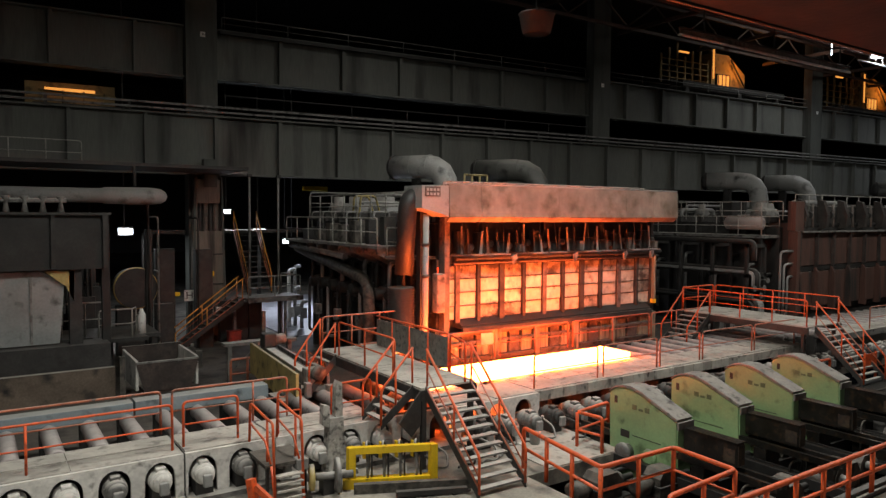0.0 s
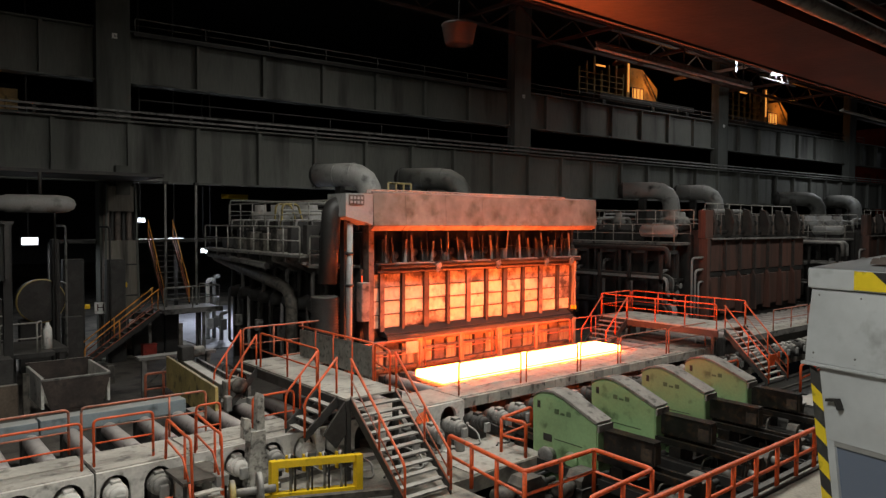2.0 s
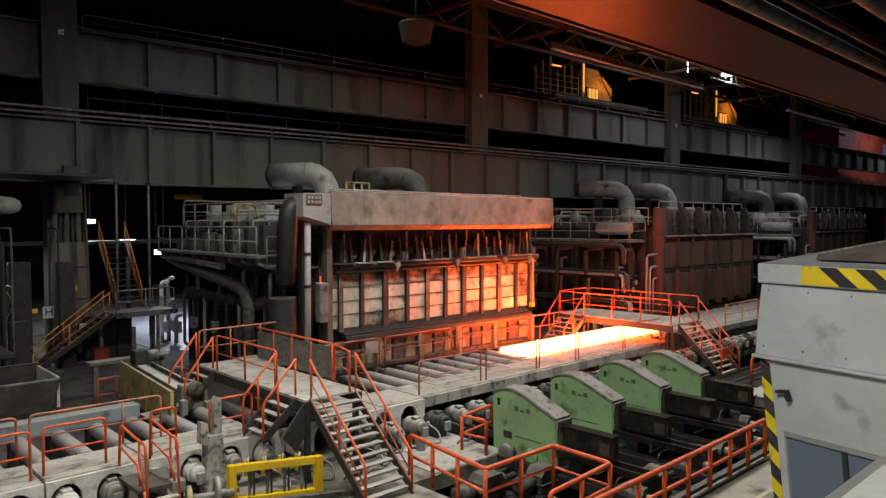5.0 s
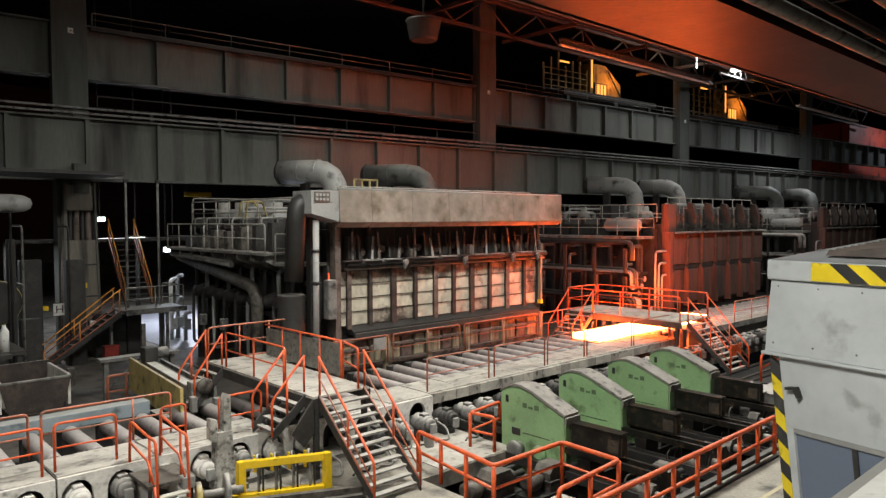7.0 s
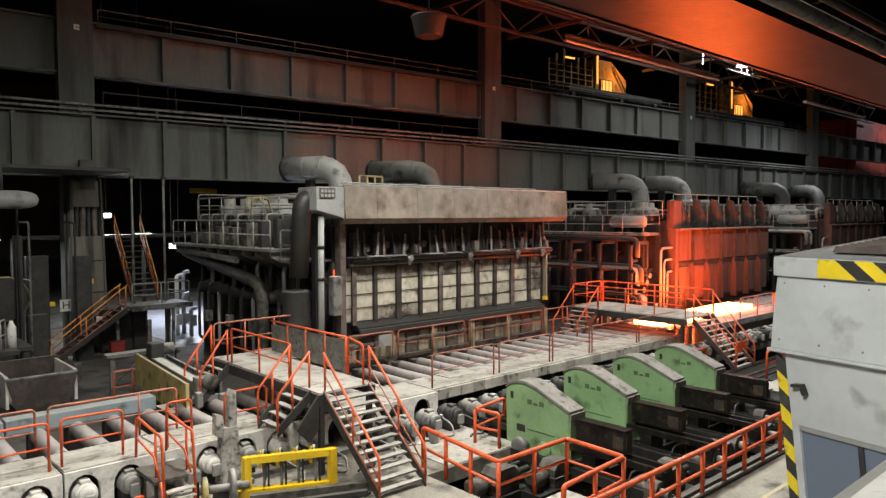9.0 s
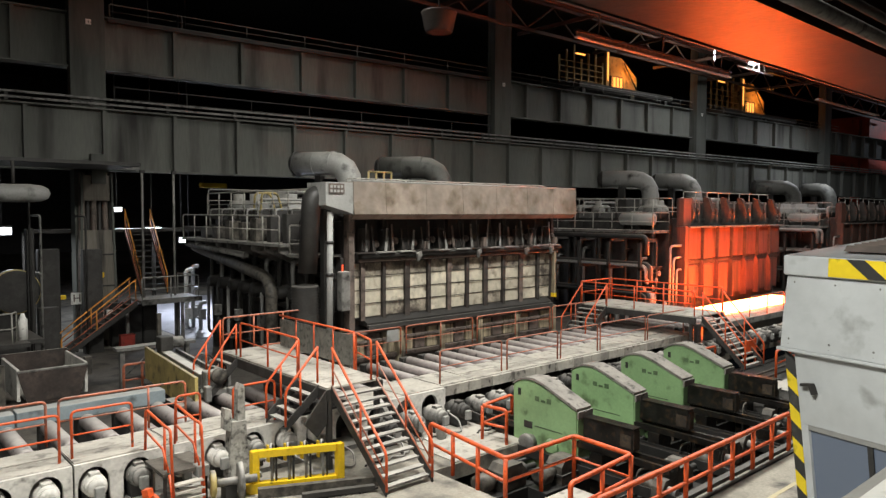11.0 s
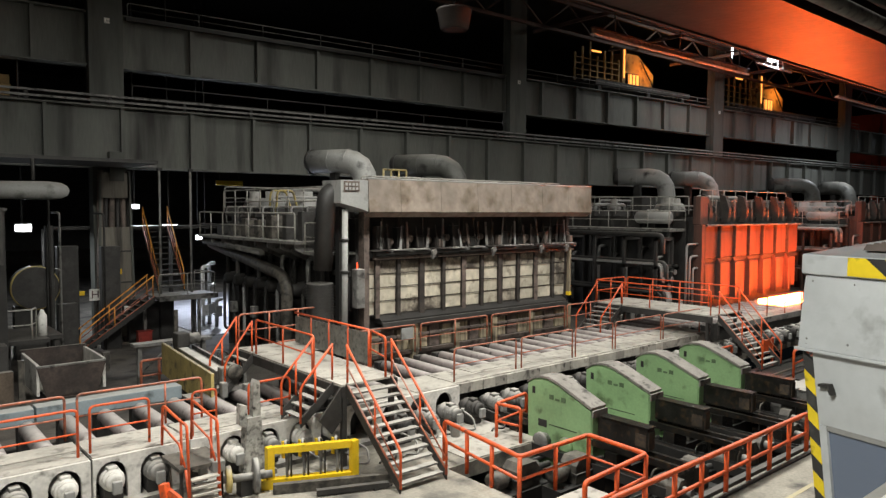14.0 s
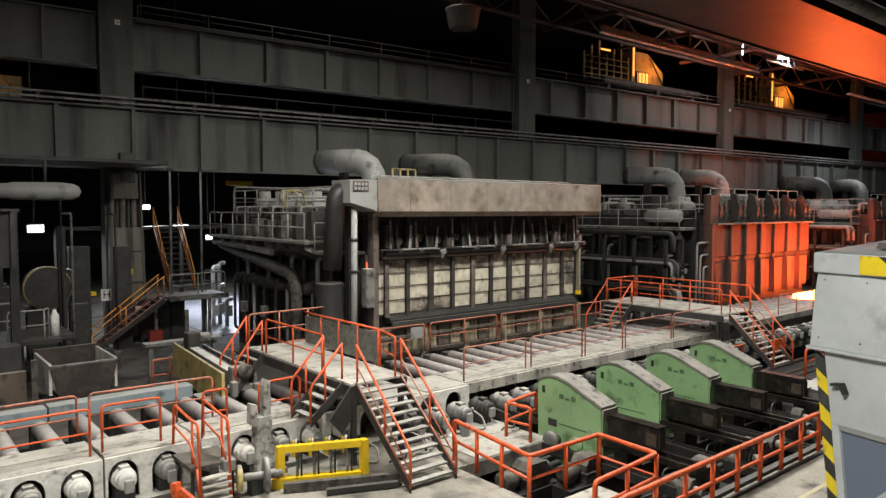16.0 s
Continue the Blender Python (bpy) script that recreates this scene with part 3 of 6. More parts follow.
# lower panels between light posts
LOWP = [21.55, 24.2, 26.6, 29.0, 31.6, 34.4]
RIM = mat("soot_streaked_pale_steel", (0.3, 0.25, 0.17), 0.8, vary=0.4, scale=2.5, grime=0.35, streak=True)
for a, b in zip(LOWP, LOWP[1:]):
    part("lower_post", B(a - 0.14, a + 0.14, FY - 0.35, FY + 0.1, 0.3, 2.15), RIM, fa)
    part("lower_rail", B(a + 0.15, b - 0.15, FY - 0.3, FY - 0.1, 1.95, 2.1), BUCK, fa)
    part("lower_rail", B(a + 0.15, b - 0.15, FY - 0.3, FY - 0.1, 0.95, 1.1), BUCK, fa)
    k = 3
    for i in range(k):
        c, e = a + 0.15 + (b - a - 0.3) * i / k, a + 0.15 + (b - a - 0.3) * (i + 1) / k
        part("lower_door", B(c + 0.07, e - 0.07, FY - 0.18, FY + 0.1, 1.12, 1.93, bevel=0.02), RIM if i != 1 else BUCK, fa)
        part("door_bar", B(c + 0.02, e - 0.02, FY - 0.27, FY - 0.2, 1.62, 1.72), BUCK, fa)
    part("base_panel", B(a + 0.15, b - 0.15, FY - 0.14, FY + 0.15, 0.2, 0.94), BUCK, fa)
part("lower_post", B(34.28, 34.52, FY - 0.35, FY + 0.1, 0.3, 2.15), RIM, fa)
# water header with hangers above the doors
rnd = random.Random(9)
part("header_pipe", T([(22.0, FY - 0.5, 4.9), (34.6, FY - 0.5, 4.9)], 0.09, 10), DARK, fa)
part("header_pipe", T([(22.0, FY - 0.35, 4.7), (34.6, FY - 0.35, 4.7)], 0.06, 8), BUCK, fa)
for i in range(12):
    part("walk_ledge", B(21.75 + 1.07 * i, 22.55 + 1.07 * i + rnd.uniform(0, 0.24), FY - 0.7, FY - 0.25, 4.98, 5.02), STEEL if i % 3 else STAY, fa)
# leaning strap hangers in uneven pairs, black back boxes between them
for i in range(24):
    x = 22.3 + i * 0.5 + rnd.uniform(-0.12, 0.12)
    tilt, top, wide = rnd.uniform(-0.16, 0.16), rnd.uniform(5.7, 6.2), rnd.uniform(0.025, 0.05)
    part("hanger_strap", prism(bmesh.new(), [(x - wide - 0.02, 5.03), (x + wide + 0.02, 5.03), (x + tilt + wide, top), (x + tilt - wide, top)], "y", FY - 0.46, FY - 0.42), (STEEL, STAY, PIPE, BUCK, STAY, STEEL, STAY)[i % 7], fa)
for i in range(12):
    x = 22.2 + 1.03 * i
    part("back_box", B(x, x + rnd.uniform(0.3, 0.6), FY - 0.36, FY + 0.02, 5.05, rnd.uniform(5.4, 5.9), bevel=0.03), BLACK if i % 3 else STAY, fa)
    part("pulley", turned(bmesh.new(), (x + 0.75, FY - 0.3, 5.3 + 0.1 * (i % 2)), (0, 1, 0), [(0, 0.09), (0.02, 0.14), (0.1, 0.14), (0.12, 0.09)], 12), BUCK, fa)
    part("drop_wire", T([(x + 0.2, FY - 0.55, 4.95), (x + 0.2 + rnd.uniform(-0.1, 0.1), FY - 0.4, 6.3)], 0.018, 5), STAY, fa)
for i in range(4):
    x = 22.6 + (2.3, 5.9, 9.2, 11.1)[i]
    part("hook_bracket", prism(bmesh.new(), [(x, 4.6), (x + 0.2, 4.85), (x + 0.14, 5.0), (x - 0.06, 4.9)], "y", FY - 0.72, FY - 0.6), STEEL, fa)
    part("lifting_lug", B(x + 0.5, x + 0.7, FY - 0.5, FY - 0.25, 5.05, 5.35 + 0.1 * (i % 3)), BUCK, fa)

ref(23.2)
hood = thing("furnace_hood", (19.4, 23.0, 6.15), "heat-stained grey sheet smoke hood over the furnace doors", "hood")
hx = [20.75, 22.3, 24.4, 26.5, 28.6, 30.7, 32.6, 34.4]
for a, b in zip(hx, hx[1:]):
    part("hood_sheet", prism(bmesh.new(), [(23.0, 6.42), (23.08, 7.55), (24.5, 7.55), (24.5, 7.5), (23.13, 7.5), (23.05, 6.42)], "x", a + 0.008, b - 0.008), HOOD, hood)
    part("hood_lip", prism(bmesh.new(), [(23.0, 6.41), (23.05, 6.41), (23.35, 6.27), (23.3, 6.23)], "x", a + 0.02, b - 0.02), HOOD, hood)
part("hood_rim", T([(20.7, 23.1, 7.58), (34.4, 23.1, 7.58)], 0.035, 6), PIPE, hood)
part("hood_end", prism(bmesh.new(), [(19.5, 6.72), (19.5, 7.5), (20.72, 7.52), (20.72, 6.42), (20.5, 6.5)], "y", 23.05, 24.4), PIPE, hood)
part("hood_end_cap", B(34.42, 34.47, 23.1, 24.5, 6.4, 7.5), HOOD, hood)
nm = part("name_plate", B(19.62, 20.3, 23.0, 23.04, 7.12, 7.46), BUCK, hood, "soot-dark plate with unreadable pale lettering")
for r in range(2):
    for k in range(4):
        part("letter_bar", B(19.67 + 0.155 * k, 19.77 + 0.155 * k, 22.985, 22.998, 7.16 + 0.15 * r, 7.25 + 0.15 * r), PIPE, nm)
duct = thing("flexible_duct", (19.3, 24.2, 1.0), "soot-black ribbed exhaust hose beside the furnace", "duct")
part("bend", T([(20.2, 23.9, 7.1), (19.4, 23.9, 7.1), (19.25, 24.0, 4.4)], 0.33, 14, 0.5), BLACK, duct)
prof = []
for i in range(26):
    prof += [(i * 0.1, 0.5), (i * 0.1 + 0.05, 0.44)]
part("ribbed_hose", turned(bmesh.new(), (19.25, 24.2, 1.4), (0, 0, 1), prof, 20), DARK, duct)
part("standpipe", T([(19.9, 23.4, 6.5), (19.85, 23.4, 1.6)], 0.11, 10), PIPE, duct, "pale grey standpipe")
for z in (5.4, 4.3, 2.0):
    part("clamp", turned(bmesh.new(), (19.87, 23.4, z), (0, 0, 1), [(0, 0.15), (0.1, 0.15)], 12), BLACK, duct)
part("valve_body", B(20.5, 20.9, 23.5, 23.9, 3.0, 4.4, bevel=0.05), STEEL, duct)
part("column", B(20.0, 20.3, 24.0, 24.3, 0, 6.6), BLACK, duct)
part("column", B(21.1, 21.35, 23.9, 24.3, 0, 6.4), BUCK, duct)
part("corner_post", B(33.98, 34.12, FY - 0.42, FY - 0.24, 2.54, 4.8), RIM, fa)
part("corner_foot", B(33.96, 34.14, FY - 0.44, FY - 0.22, 2.54, 2.72), YELLOW, fa, "bright yellow painted post foot")

ref(FY)
# side of the first furnace: buckstays, burners, pipes and service platforms
SX = 21.5
for i in range(11):
    y = 25.2 + i * 1.15
    part("side_buckstay", B(SX - 0.32, SX, y - 0.1, y + 0.1, 0, 5.9), DARK, fa)
for z in (1.2, 2.6, 4.0, 5.4):
    part("side_rail", B(SX - 0.2, SX - 0.002, 25.0, 36.9, z, z + 0.2), DARK, fa)
svc = thing("side_platform", (SX - 1.8, 26, 5.2), "dusty service platform with pipe railing beside the furnace", "platform", "service platforms")
part("grating", B(SX - 1.9, SX, 26.3, 36.8, 5.2, 5.3), STEEL, svc)
part("front_step", B(SX - 1.6, SX, 24.7, 26.2, 4.85, 4.95), STEEL, svc)
for i in range(9):
    part("bracket", prism(bmesh.new(), [(SX - 1.8, 5.19), (SX - 1.8, 5.0), (SX - 0.1, 4.3), (SX - 0.1, 5.19)], "y", 26.5 + i * 1.25, 26.58 + i * 1.25), STEEL, svc)
GREYR = "dusty grey pipe railing"
STR = mat("grey_pipe_rail", (0.3, 0.29, 0.26), 0.6, vary=0.2, scale=3, grime=0.2, dust=0.6)
railing([(SX - 1.85, 26.4, 5.3), (SX - 1.85, 36.7, 5.3)], GREYR, STR, posts=1.5, group="service railings")
railing([(SX - 1.55, 24.75, 4.95), (SX - 1.55, 26.1, 4.95)], GREYR, STR, posts=1.5, group="service railings")
rnd = random.Random(21)
for i in range(9):
    y = 26 + i * 1.2
    bu = thing("burner", (SX - 0.3, y, 3.3), "dark burner with feed pipes on the furnace side", "burner", "side burners")
    part("body", turned(bmesh.new(), (SX - 1.0, y, 3.3), (1, 0, 0), [(0, 0.16), (0.1, 0.26), (0.5, 0.3), (0.8, 0.36)], 12), DARK, bu)
    part("feed_pipe", T([(SX - 0.8, y, 3.4), (SX - 0.8, y, 4.6), (SX - 0.3, y, 4.6)], 0.09, 8, 0.2), PIPE if i % 2 else DARK, bu)
    part("drop_pipe", T([(SX - 0.9, y + 0.3, 3.2), (SX - 0.9, y + 0.3, 0.9), (SX - 0.4, y + 0.3, 0.9)], 0.07, 8, 0.2), PIPE if i % 3 == 0 else DARK, bu)
    if i % 2:
        part("valve", B(SX - 1.1, SX - 0.75, y + 0.15, y + 0.45, 1.8, 2.3, bevel=0.04), STEEL, bu)
main = thing("gas_main", (SX - 1.4, 26, 4.2), "pale sheet-clad gas main along the furnace side", "pipe")
part("run", T([(SX - 1.3, 36.5, 4.9), (SX - 1.3, 28.2, 3.85), (SX - 1.3, 28.2, 0.0)], 0.24, 14, 0.7), GRIMY, main)
part("run", T([(SX - 1.6, 36.8, 5.0), (SX - 1.6, 30, 4.75)], 0.13, 10), STEEL, main)


def furnace_roof(x0, seed, group):
    """The furnace top: dusty roof steelwork, fans, pipes and short railings."""
    rnd = random.Random(seed)
    ro = thing("furnace_roof", (x0, 26, 6.0), "cluttered dusty furnace roof of beams, boxes and pipes", "roof plant", group)
    part("roof_plate", B(x0, x0 + 13, 24.8, 37, 6.0, 6.15), DARK, ro)
    for i in range(7):
        y = 26 + i * 1.7
        part("cross_beam", B(x0 - 0.6, x0 + 13, y, y + 0.25, 6.15, 6.55), DARK, ro)
    for i in range(9):
        x, y = x0 + rnd.uniform(0, 12), rnd.uniform(26, 36)
        s = rnd.uniform(0.4, 0.9)
        part("fan_housing", turned(bmesh.new(), (x, y, 6.15), (0, 0, 1), [(0, s * 0.9), (0.5, s), (0.8, s * 0.8), (0.85, s * 0.5), (1.15, s * 0.5)], 16), PIPE if i % 2 else STEEL, ro)
    for i in range(10):
        x, y = x0 + rnd.uniform(-0.3, 12), rnd.uniform(25.5, 36)
        part("control_box", B(x, x + rnd.uniform(0.4, 1.2), y, y + rnd.uniform(0.4, 1.0), 6.15, 6.15 + rnd.uniform(0.5, 1.4), bevel=0.03), STEEL if i % 2 else DARK, ro)
    for i in range(8):
        y = rnd.uniform(25.5, 36)
        a = x0 + rnd.uniform(-0.5, 5)
        b = a + rnd.uniform(3, 7)
        z = rnd.uniform(6.5, 7.4)
        part("pipe_run", T([(a, y, 6.2), (a, y, z), (b, y, z), (b, y, 6.2)], rnd.uniform(0.05, 0.16), 8, 0.25), PIPE if i % 2 else STEEL, ro)
    railing([(x0 - 0.5, 25.2, 6.3), (x0 - 0.5, 36.8, 6.3)], GREYR, STR, posts=1.4, group="service railings")
    railing([(x0 - 0.4, 36.9, 6.5), (x0 + 13, 36.9, 6.5)], GREYR, STR, posts=1.6, group="service railings")
    railing([(x0 + 0.5, 25.0, 6.5), (x0 + 13, 25.0, 6.5)], GREYR, STR, posts=1.6, high=1.25, group="service railings")
    return ro


def flue(x0, x1, y, z, r, tone, label, back=3.2, foot=6.1):
    """A duct that rises from the furnace roof and bends back towards the runway."""
    d = thing("flue_duct", (x1, y, 6.1), label, "duct", "flue ducts")
    grow = (y + back) / y
    ye = y + back
    xe = ((0.898 * x0 - 0.206 * y) * grow + 0.206 * ye) / 0.898
    part("elbow_run", T([(xe, ye, z), (x1, y, z), (x1, y, foot)], r, 24, r * 2.6), tone, d)
    way = spot(xe, ye, z) - spot(x1, y, z)
    way = (way.x / 0.898, way.y / 0.885, 0)
    # dark cap and flange: the duct end's shade is put into their colour
    part("end_bend", turned(bmesh.new(), (xe, ye, z), way, [(0, r * 0.98), (0.12, r * 0.97), (0.26, r * 0.86), (0.36, r * 0.66), (0.42, r * 0.35)], 24), DARK, d, "dished end of the duct, shade put in its dark colour")
    part("end_flange", turned(bmesh.new(), (xe, ye, z), way, [(0, r), (0, r + 0.06), (0.08, r + 0.06), (0.08, r)], 24), DARK, d)
    for f in (0.3, 0.62):
        part("weld_seam", turned(bmesh.new(), (x1 + (xe - x1) * f, y + (ye - y) * f, z), way, [(0, r), (0, r + 0.012), (0.04, r + 0.012), (0.04, r)], 24), tone, d)
    xm, ym = x1 + (xe - x1) * 0.6, y + (ye - y) * 0.6
    part("saddle", B(xm - 0.15, xm + 0.15, ym - 0.3, ym + 0.3, 6.1, z - r * 0.9), DARK, d)
    return d


ref(FY)
furnace_roof(21.5, 3, "furnace roofs")
ref()
PALEDUCT = mat("pale_duct_cladding", (0.42, 0.42, 0.4), 0.5, vary=0.2, scale=0.6, grime=0.2, dust=0.6)
DUCT2 = mat("sooty_duct_cladding", (0.11, 0.11, 0.1), 0.5, vary=0.2, scale=0.7, grime=0.25, dust=0.6)
flue(26.6, 29.9, 33.5, 8.95, 0.6, PALEDUCT, "fat pale grey flue duct with an elbow")
flue(31.4, 35.9, 32.8, 8.95, 0.6, DUCT2, "fat dark grey flue duct with an elbow")
yl = thing("roof_gangway", (28.6, 30, 6.2), "small pale yellow gangway on the furnace roof", "gangway")
for i in range(4):
    part("post", T([(28.8 + 0.5 * i, 31, 6.2), (28.8 + 0.5 * i, 31, 8.4)], 0.05, 6), OCHRE, yl)
part("rail", T([(28.8, 31, 8.4), (30.3, 31, 8.4)], 0.05, 6), OCHRE, yl)
part("rail", T([(28.8, 31, 7.9), (30.3, 31, 7.9)], 0.05, 6), OCHRE, yl)
sl = thing("signal_lamp", (20.95, 24.35, 4.3), "upright strip of glowing red signal lamps on the furnace post", "lamp")
ref(FY)
part("housing", B(20.96, 21.1, 23.84, 23.9, 3.1, 4.85, bevel=0.02), BLACK, sl)
RSG = glow("red_signal_glass", (1.0, 0.08, 0.02), 2.2)
for z, h in ((3.35, 0.3), (3.72, 0.12), (4.2, 0.42)):
    part("lens", B(21.0, 21.05, 23.815, 23.838, z, z + h, bevel=0.008), RSG, sl)
ref()

# ---- extractor pit with the green machines ----
ref(12.0)
pit = solid("pit_floor", B(15.4, 48.0, 9.3, 17.9, -1.1, -1.05), PITF, "greasy dark pit floor between the machines", "floor", "structure")


def bars_on(x, y0, z, parent, n=3):
    for k in range(n):
        part("mark_bar", B(x - 0.012, x - 0.002, y0 - 0.24 * k - 0.17, y0 - 0.24 * k, z, z + 0.13 - 0.07 * (k == 1)), mat("dark_green_marking", (0.075, 0.12, 0.06), 0.5), parent)


def extractor(x):
    ref(15.4)
    g = thing("slab_extractor", (x, 15.5, -1.05), "light green machine housing with dusty sloping top and dark ram", "machine", "slab extractors")
    top = [(15.55, 1.56), (15.3, 1.7), (15.0, 1.78), (14.65, 1.79), (14.25, 1.7), (12.95, 1.24)]
    prof = [(15.5, -0.9)] + top + [(12.9, -0.9)]
    hb = prism(bmesh.new(), prof, "x", x, x + 0.62)
    bmesh.ops.bevel(hb, geom=[e for e in hb.edges], offset=0.03, segments=2, affect="EDGES")
    body = part("housing", hb, GREEN, g)
    part("cap_plate", prism(bmesh.new(), [(v, w + 0.012) for v, w in top] + [(v - 0.03, w + 0.075) for v, w in reversed(top)], "x", x - 0.03, x + 0.65), CAP, g, "dust-grey cap plate")
    part("cap_nose", B(x - 0.03, x + 0.65, 12.86, 12.92, 1.05, 1.24), CAP, g)
    bars_on(x, 14.6, 1.25, body)
    part("hatch", B(x - 0.014, x - 0.002, 14.7, 15.05, 0.42, 0.62), BLACK, body)
    part("slot", B(x - 0.014, x - 0.002, 15.2, 15.32, 1.3, 1.5), BLACK, body)
    part("seam", B(x - 0.008, x - 0.001, 13.5, 14.6, 0.52, 0.54), BLACK, body)
    part("shaft_boss", turned(bmesh.new(), (x - 0.3, 14.75, 0.05), (1, 0, 0), [(0, 0.12), (0.02, 0.26), (0.12, 0.27), (0.14, 0.2), (0.3, 0.22)], 18), STEEL, g)
    part("shaft_boss", turned(bmesh.new(), (x - 0.1, 13.9, 0.08), (1, 0, 0), [(0, 0.14), (0.02, 0.22), (0.1, 0.24)], 16), GREEN, g)
    ram = part("ram", B(x + 0.2, x + 0.54, 11.15, 12.88, 0.5, 1.08, bevel=0.03), GREASE, g, "dark greasy box ram")
    part("ram_top", B(x + 0.18, x + 0.56, 11.13, 12.8, 1.08, 1.11), GREASE, ram)
    part("ram_end_wear", B(x + 0.23, x + 0.51, 11.125, 11.147, 0.55, 1.02), mat("rust", (0.05, 0.034, 0.02), 0.8, vary=0.4, scale=4, grime=0.4), ram)
    part("ram_side_wear", B(x + 0.184, x + 0.198, 11.2, 11.55, 0.6, 0.92), MATS["rust"], ram)
    for k in (0.02, 0.46):
        part("slide_rail", B(x + k, x + k + 0.12, 9.9, 16.8, 0.3, 0.46), GREASE, g)
    for y in (10.0, 12.0, 15.9):
        part("pedestal", B(x - 0.05, x + 0.66, y, y + 0.4, -1.05, 0.29), GREASE, g)
    ref(12.0)
    return g


for k in range(4):
    extractor(20.05 + 2.95 * k)

rnd = random.Random(12)


def gearbox(x, y, s=1.0):
    g = thing("drive_gearbox", (x, y, -1.05), "dusty grey gearbox with a motor in the pit", "gearbox", "pit drives")
    part("case", prism(bmesh.new(), [(x - 0.5 * s, -0.4), (x - 0.5 * s, 0.05), (x - 0.3 * s, 0.22), (x + 0.3 * s, 0.22), (x + 0.5 * s, 0.0), (x + 0.5 * s, -0.4)], "y", y, y + 0.7 * s), GRIMY, g)
    part("flange", B(x - 0.55 * s, x + 0.55 * s, y - 0.05, y + 0.75 * s, -0.2, -0.14), DARK, g)
    part("motor", turned(bmesh.new(), (x - 1.35 * s, y + 0.35 * s, -0.1), (1, 0, 0), [(0, 0.12), (0.03, 0.22), (0.5 * s, 0.24), (0.55 * s, 0.16), (0.85 * s, 0.1)], 16), GRIMY, g)
    part("coupling", turned(bmesh.new(), (x + 0.5 * s, y + 0.35 * s, -0.1), (1, 0, 0), [(0, 0.1), (0.02, 0.2), (0.18, 0.2), (0.2, 0.08), (0.7, 0.08)], 14), DARK, g)
    part("bed", B(x - 1.4 * s, x + 0.9 * s, y - 0.1, y + 0.8 * s, -1.05, -0.41), BLACK, g)
    return g


for k in range(4):
    gearbox(18.6 + 2.95 * k, 12.6, 0.85)
    gearbox(20.4 + 2.95 * k, 10.1, 1.0)
gearbox(17.0, 13.3, 0.9)
for k in range(3):
    b = thing("pit_cabinet", (28.6 + 2.2 * k, 11.8, -1.05), "dust-brown machine box in the pit", "machine box", "pit boxes")
    part("box", B(28.6 + 2.2 * k, 29.9 + 2.2 * k, 11.6, 13.0, -1.05, 0.5 - 0.25 * k, bevel=0.04), STEEL, b)
    part("lid", B(28.55 + 2.2 * k, 29.95 + 2.2 * k, 11.55, 13.05, 0.505 - 0.25 * k, 0.56 - 0.25 * k), STEEL, b)
for k in range(8):
    ln = thing("hydraulic_line", (18.0, 10.0 + 0.8 * k, -0.9), "black greasy hydraulic line in the pit", "pipe", "pit lines")
    y, z = 9.9 + 0.95 * k, rnd.uniform(-0.6, -0.15)
    part("run", T([(17.6, y, z), (44, y, z)], rnd.uniform(0.03, 0.07), 6), BLACK if k % 2 else GRIMY, ln)
    part("clamp", B(21.6, 21.75, y - 0.1, y + 0.1, -1.05, z + 0.08), BLACK, ln)
    part("clamp", B(30.4, 30.55, y - 0.1, y + 0.1, -1.05, z + 0.08), BLACK, ln)
for k in range(6):
    cb = thing("cross_channel", (17.6, 9.6 + 1.2 * k, -0.1), "dark steel channel across the pit", "beam", "pit beams")
    x = 18.9 + 2.95 * k
    part("web", B(x, x + 0.3, 9.4, 16.6, -0.25, -0.05), GREASE, cb)
    part("lip", B(x - 0.04, x, 9.4, 16.6, -0.25, 0.0), BLACK, cb)
    part("lip", B(x + 0.3, x + 0.34, 9.4, 16.6, -0.25, 0.0), BLACK, cb)
ref(12.0)
rnd = random.Random(31)
for k in range(7):
    x, y = 19.0 + 1.75 * k, rnd.uniform(9.9, 11.6)
    pb = thing("pillow_block", (x, y, -1.05), "grease-caked bearing block with a shaft end in the pit", "bearing", "pit bearings")
    s = rnd.uniform(0.8, 1.25)
    part("pedestal", B(x - 0.3 * s, x + 0.3 * s, y - 0.2, y + 0.2, -1.05, -0.1, bevel=0.03), BLACK, pb)
    part("cap", prism(bmesh.new(), [(x - 0.3 * s, -0.099), (x - 0.26 * s, 0.12), (x - 0.12 * s, 0.28), (x + 0.12 * s, 0.28), (x + 0.26 * s, 0.12), (x + 0.3 * s, -0.099)], "y", y - 0.17, y + 0.17), GRIMY, pb)
    part("shaft_end", turned(bmesh.new(), (x, y - 0.45, 0.04), (0, 1, 0), [(0, 0.09), (0.02, 0.11), (0.27, 0.11)], 12), STEEL, pb)
for k in range(9):
    x, y = 19.2 + 1.4 * k, rnd.uniform(10.0, 12.0)
    hs = thing("grease_hose", (x, y, -1.0), "black grease hose looped through the pit", "hose", "pit hoses")
    z = rnd.uniform(0.05, 0.3)
    part("run", T([(x, y, -1.05), (x, y, z), (x + rnd.uniform(0.6, 1.2), y + rnd.uniform(-0.4, 0.4), z - 0.15), (x + rnd.uniform(0.8, 1.5), y + 0.6, -1.0)], rnd.uniform(0.025, 0.045), 6, 0.3), GREASE if k % 3 else GRIMY, hs)
plate = thing("floor_plate", (16.2, 15.0, 0), "dusty steel cover plate beside the pit", "plate")
part("sheet", B(16.3, 19.3, 15.0, 18.0, 0.004, 0.03), DECK, plate)
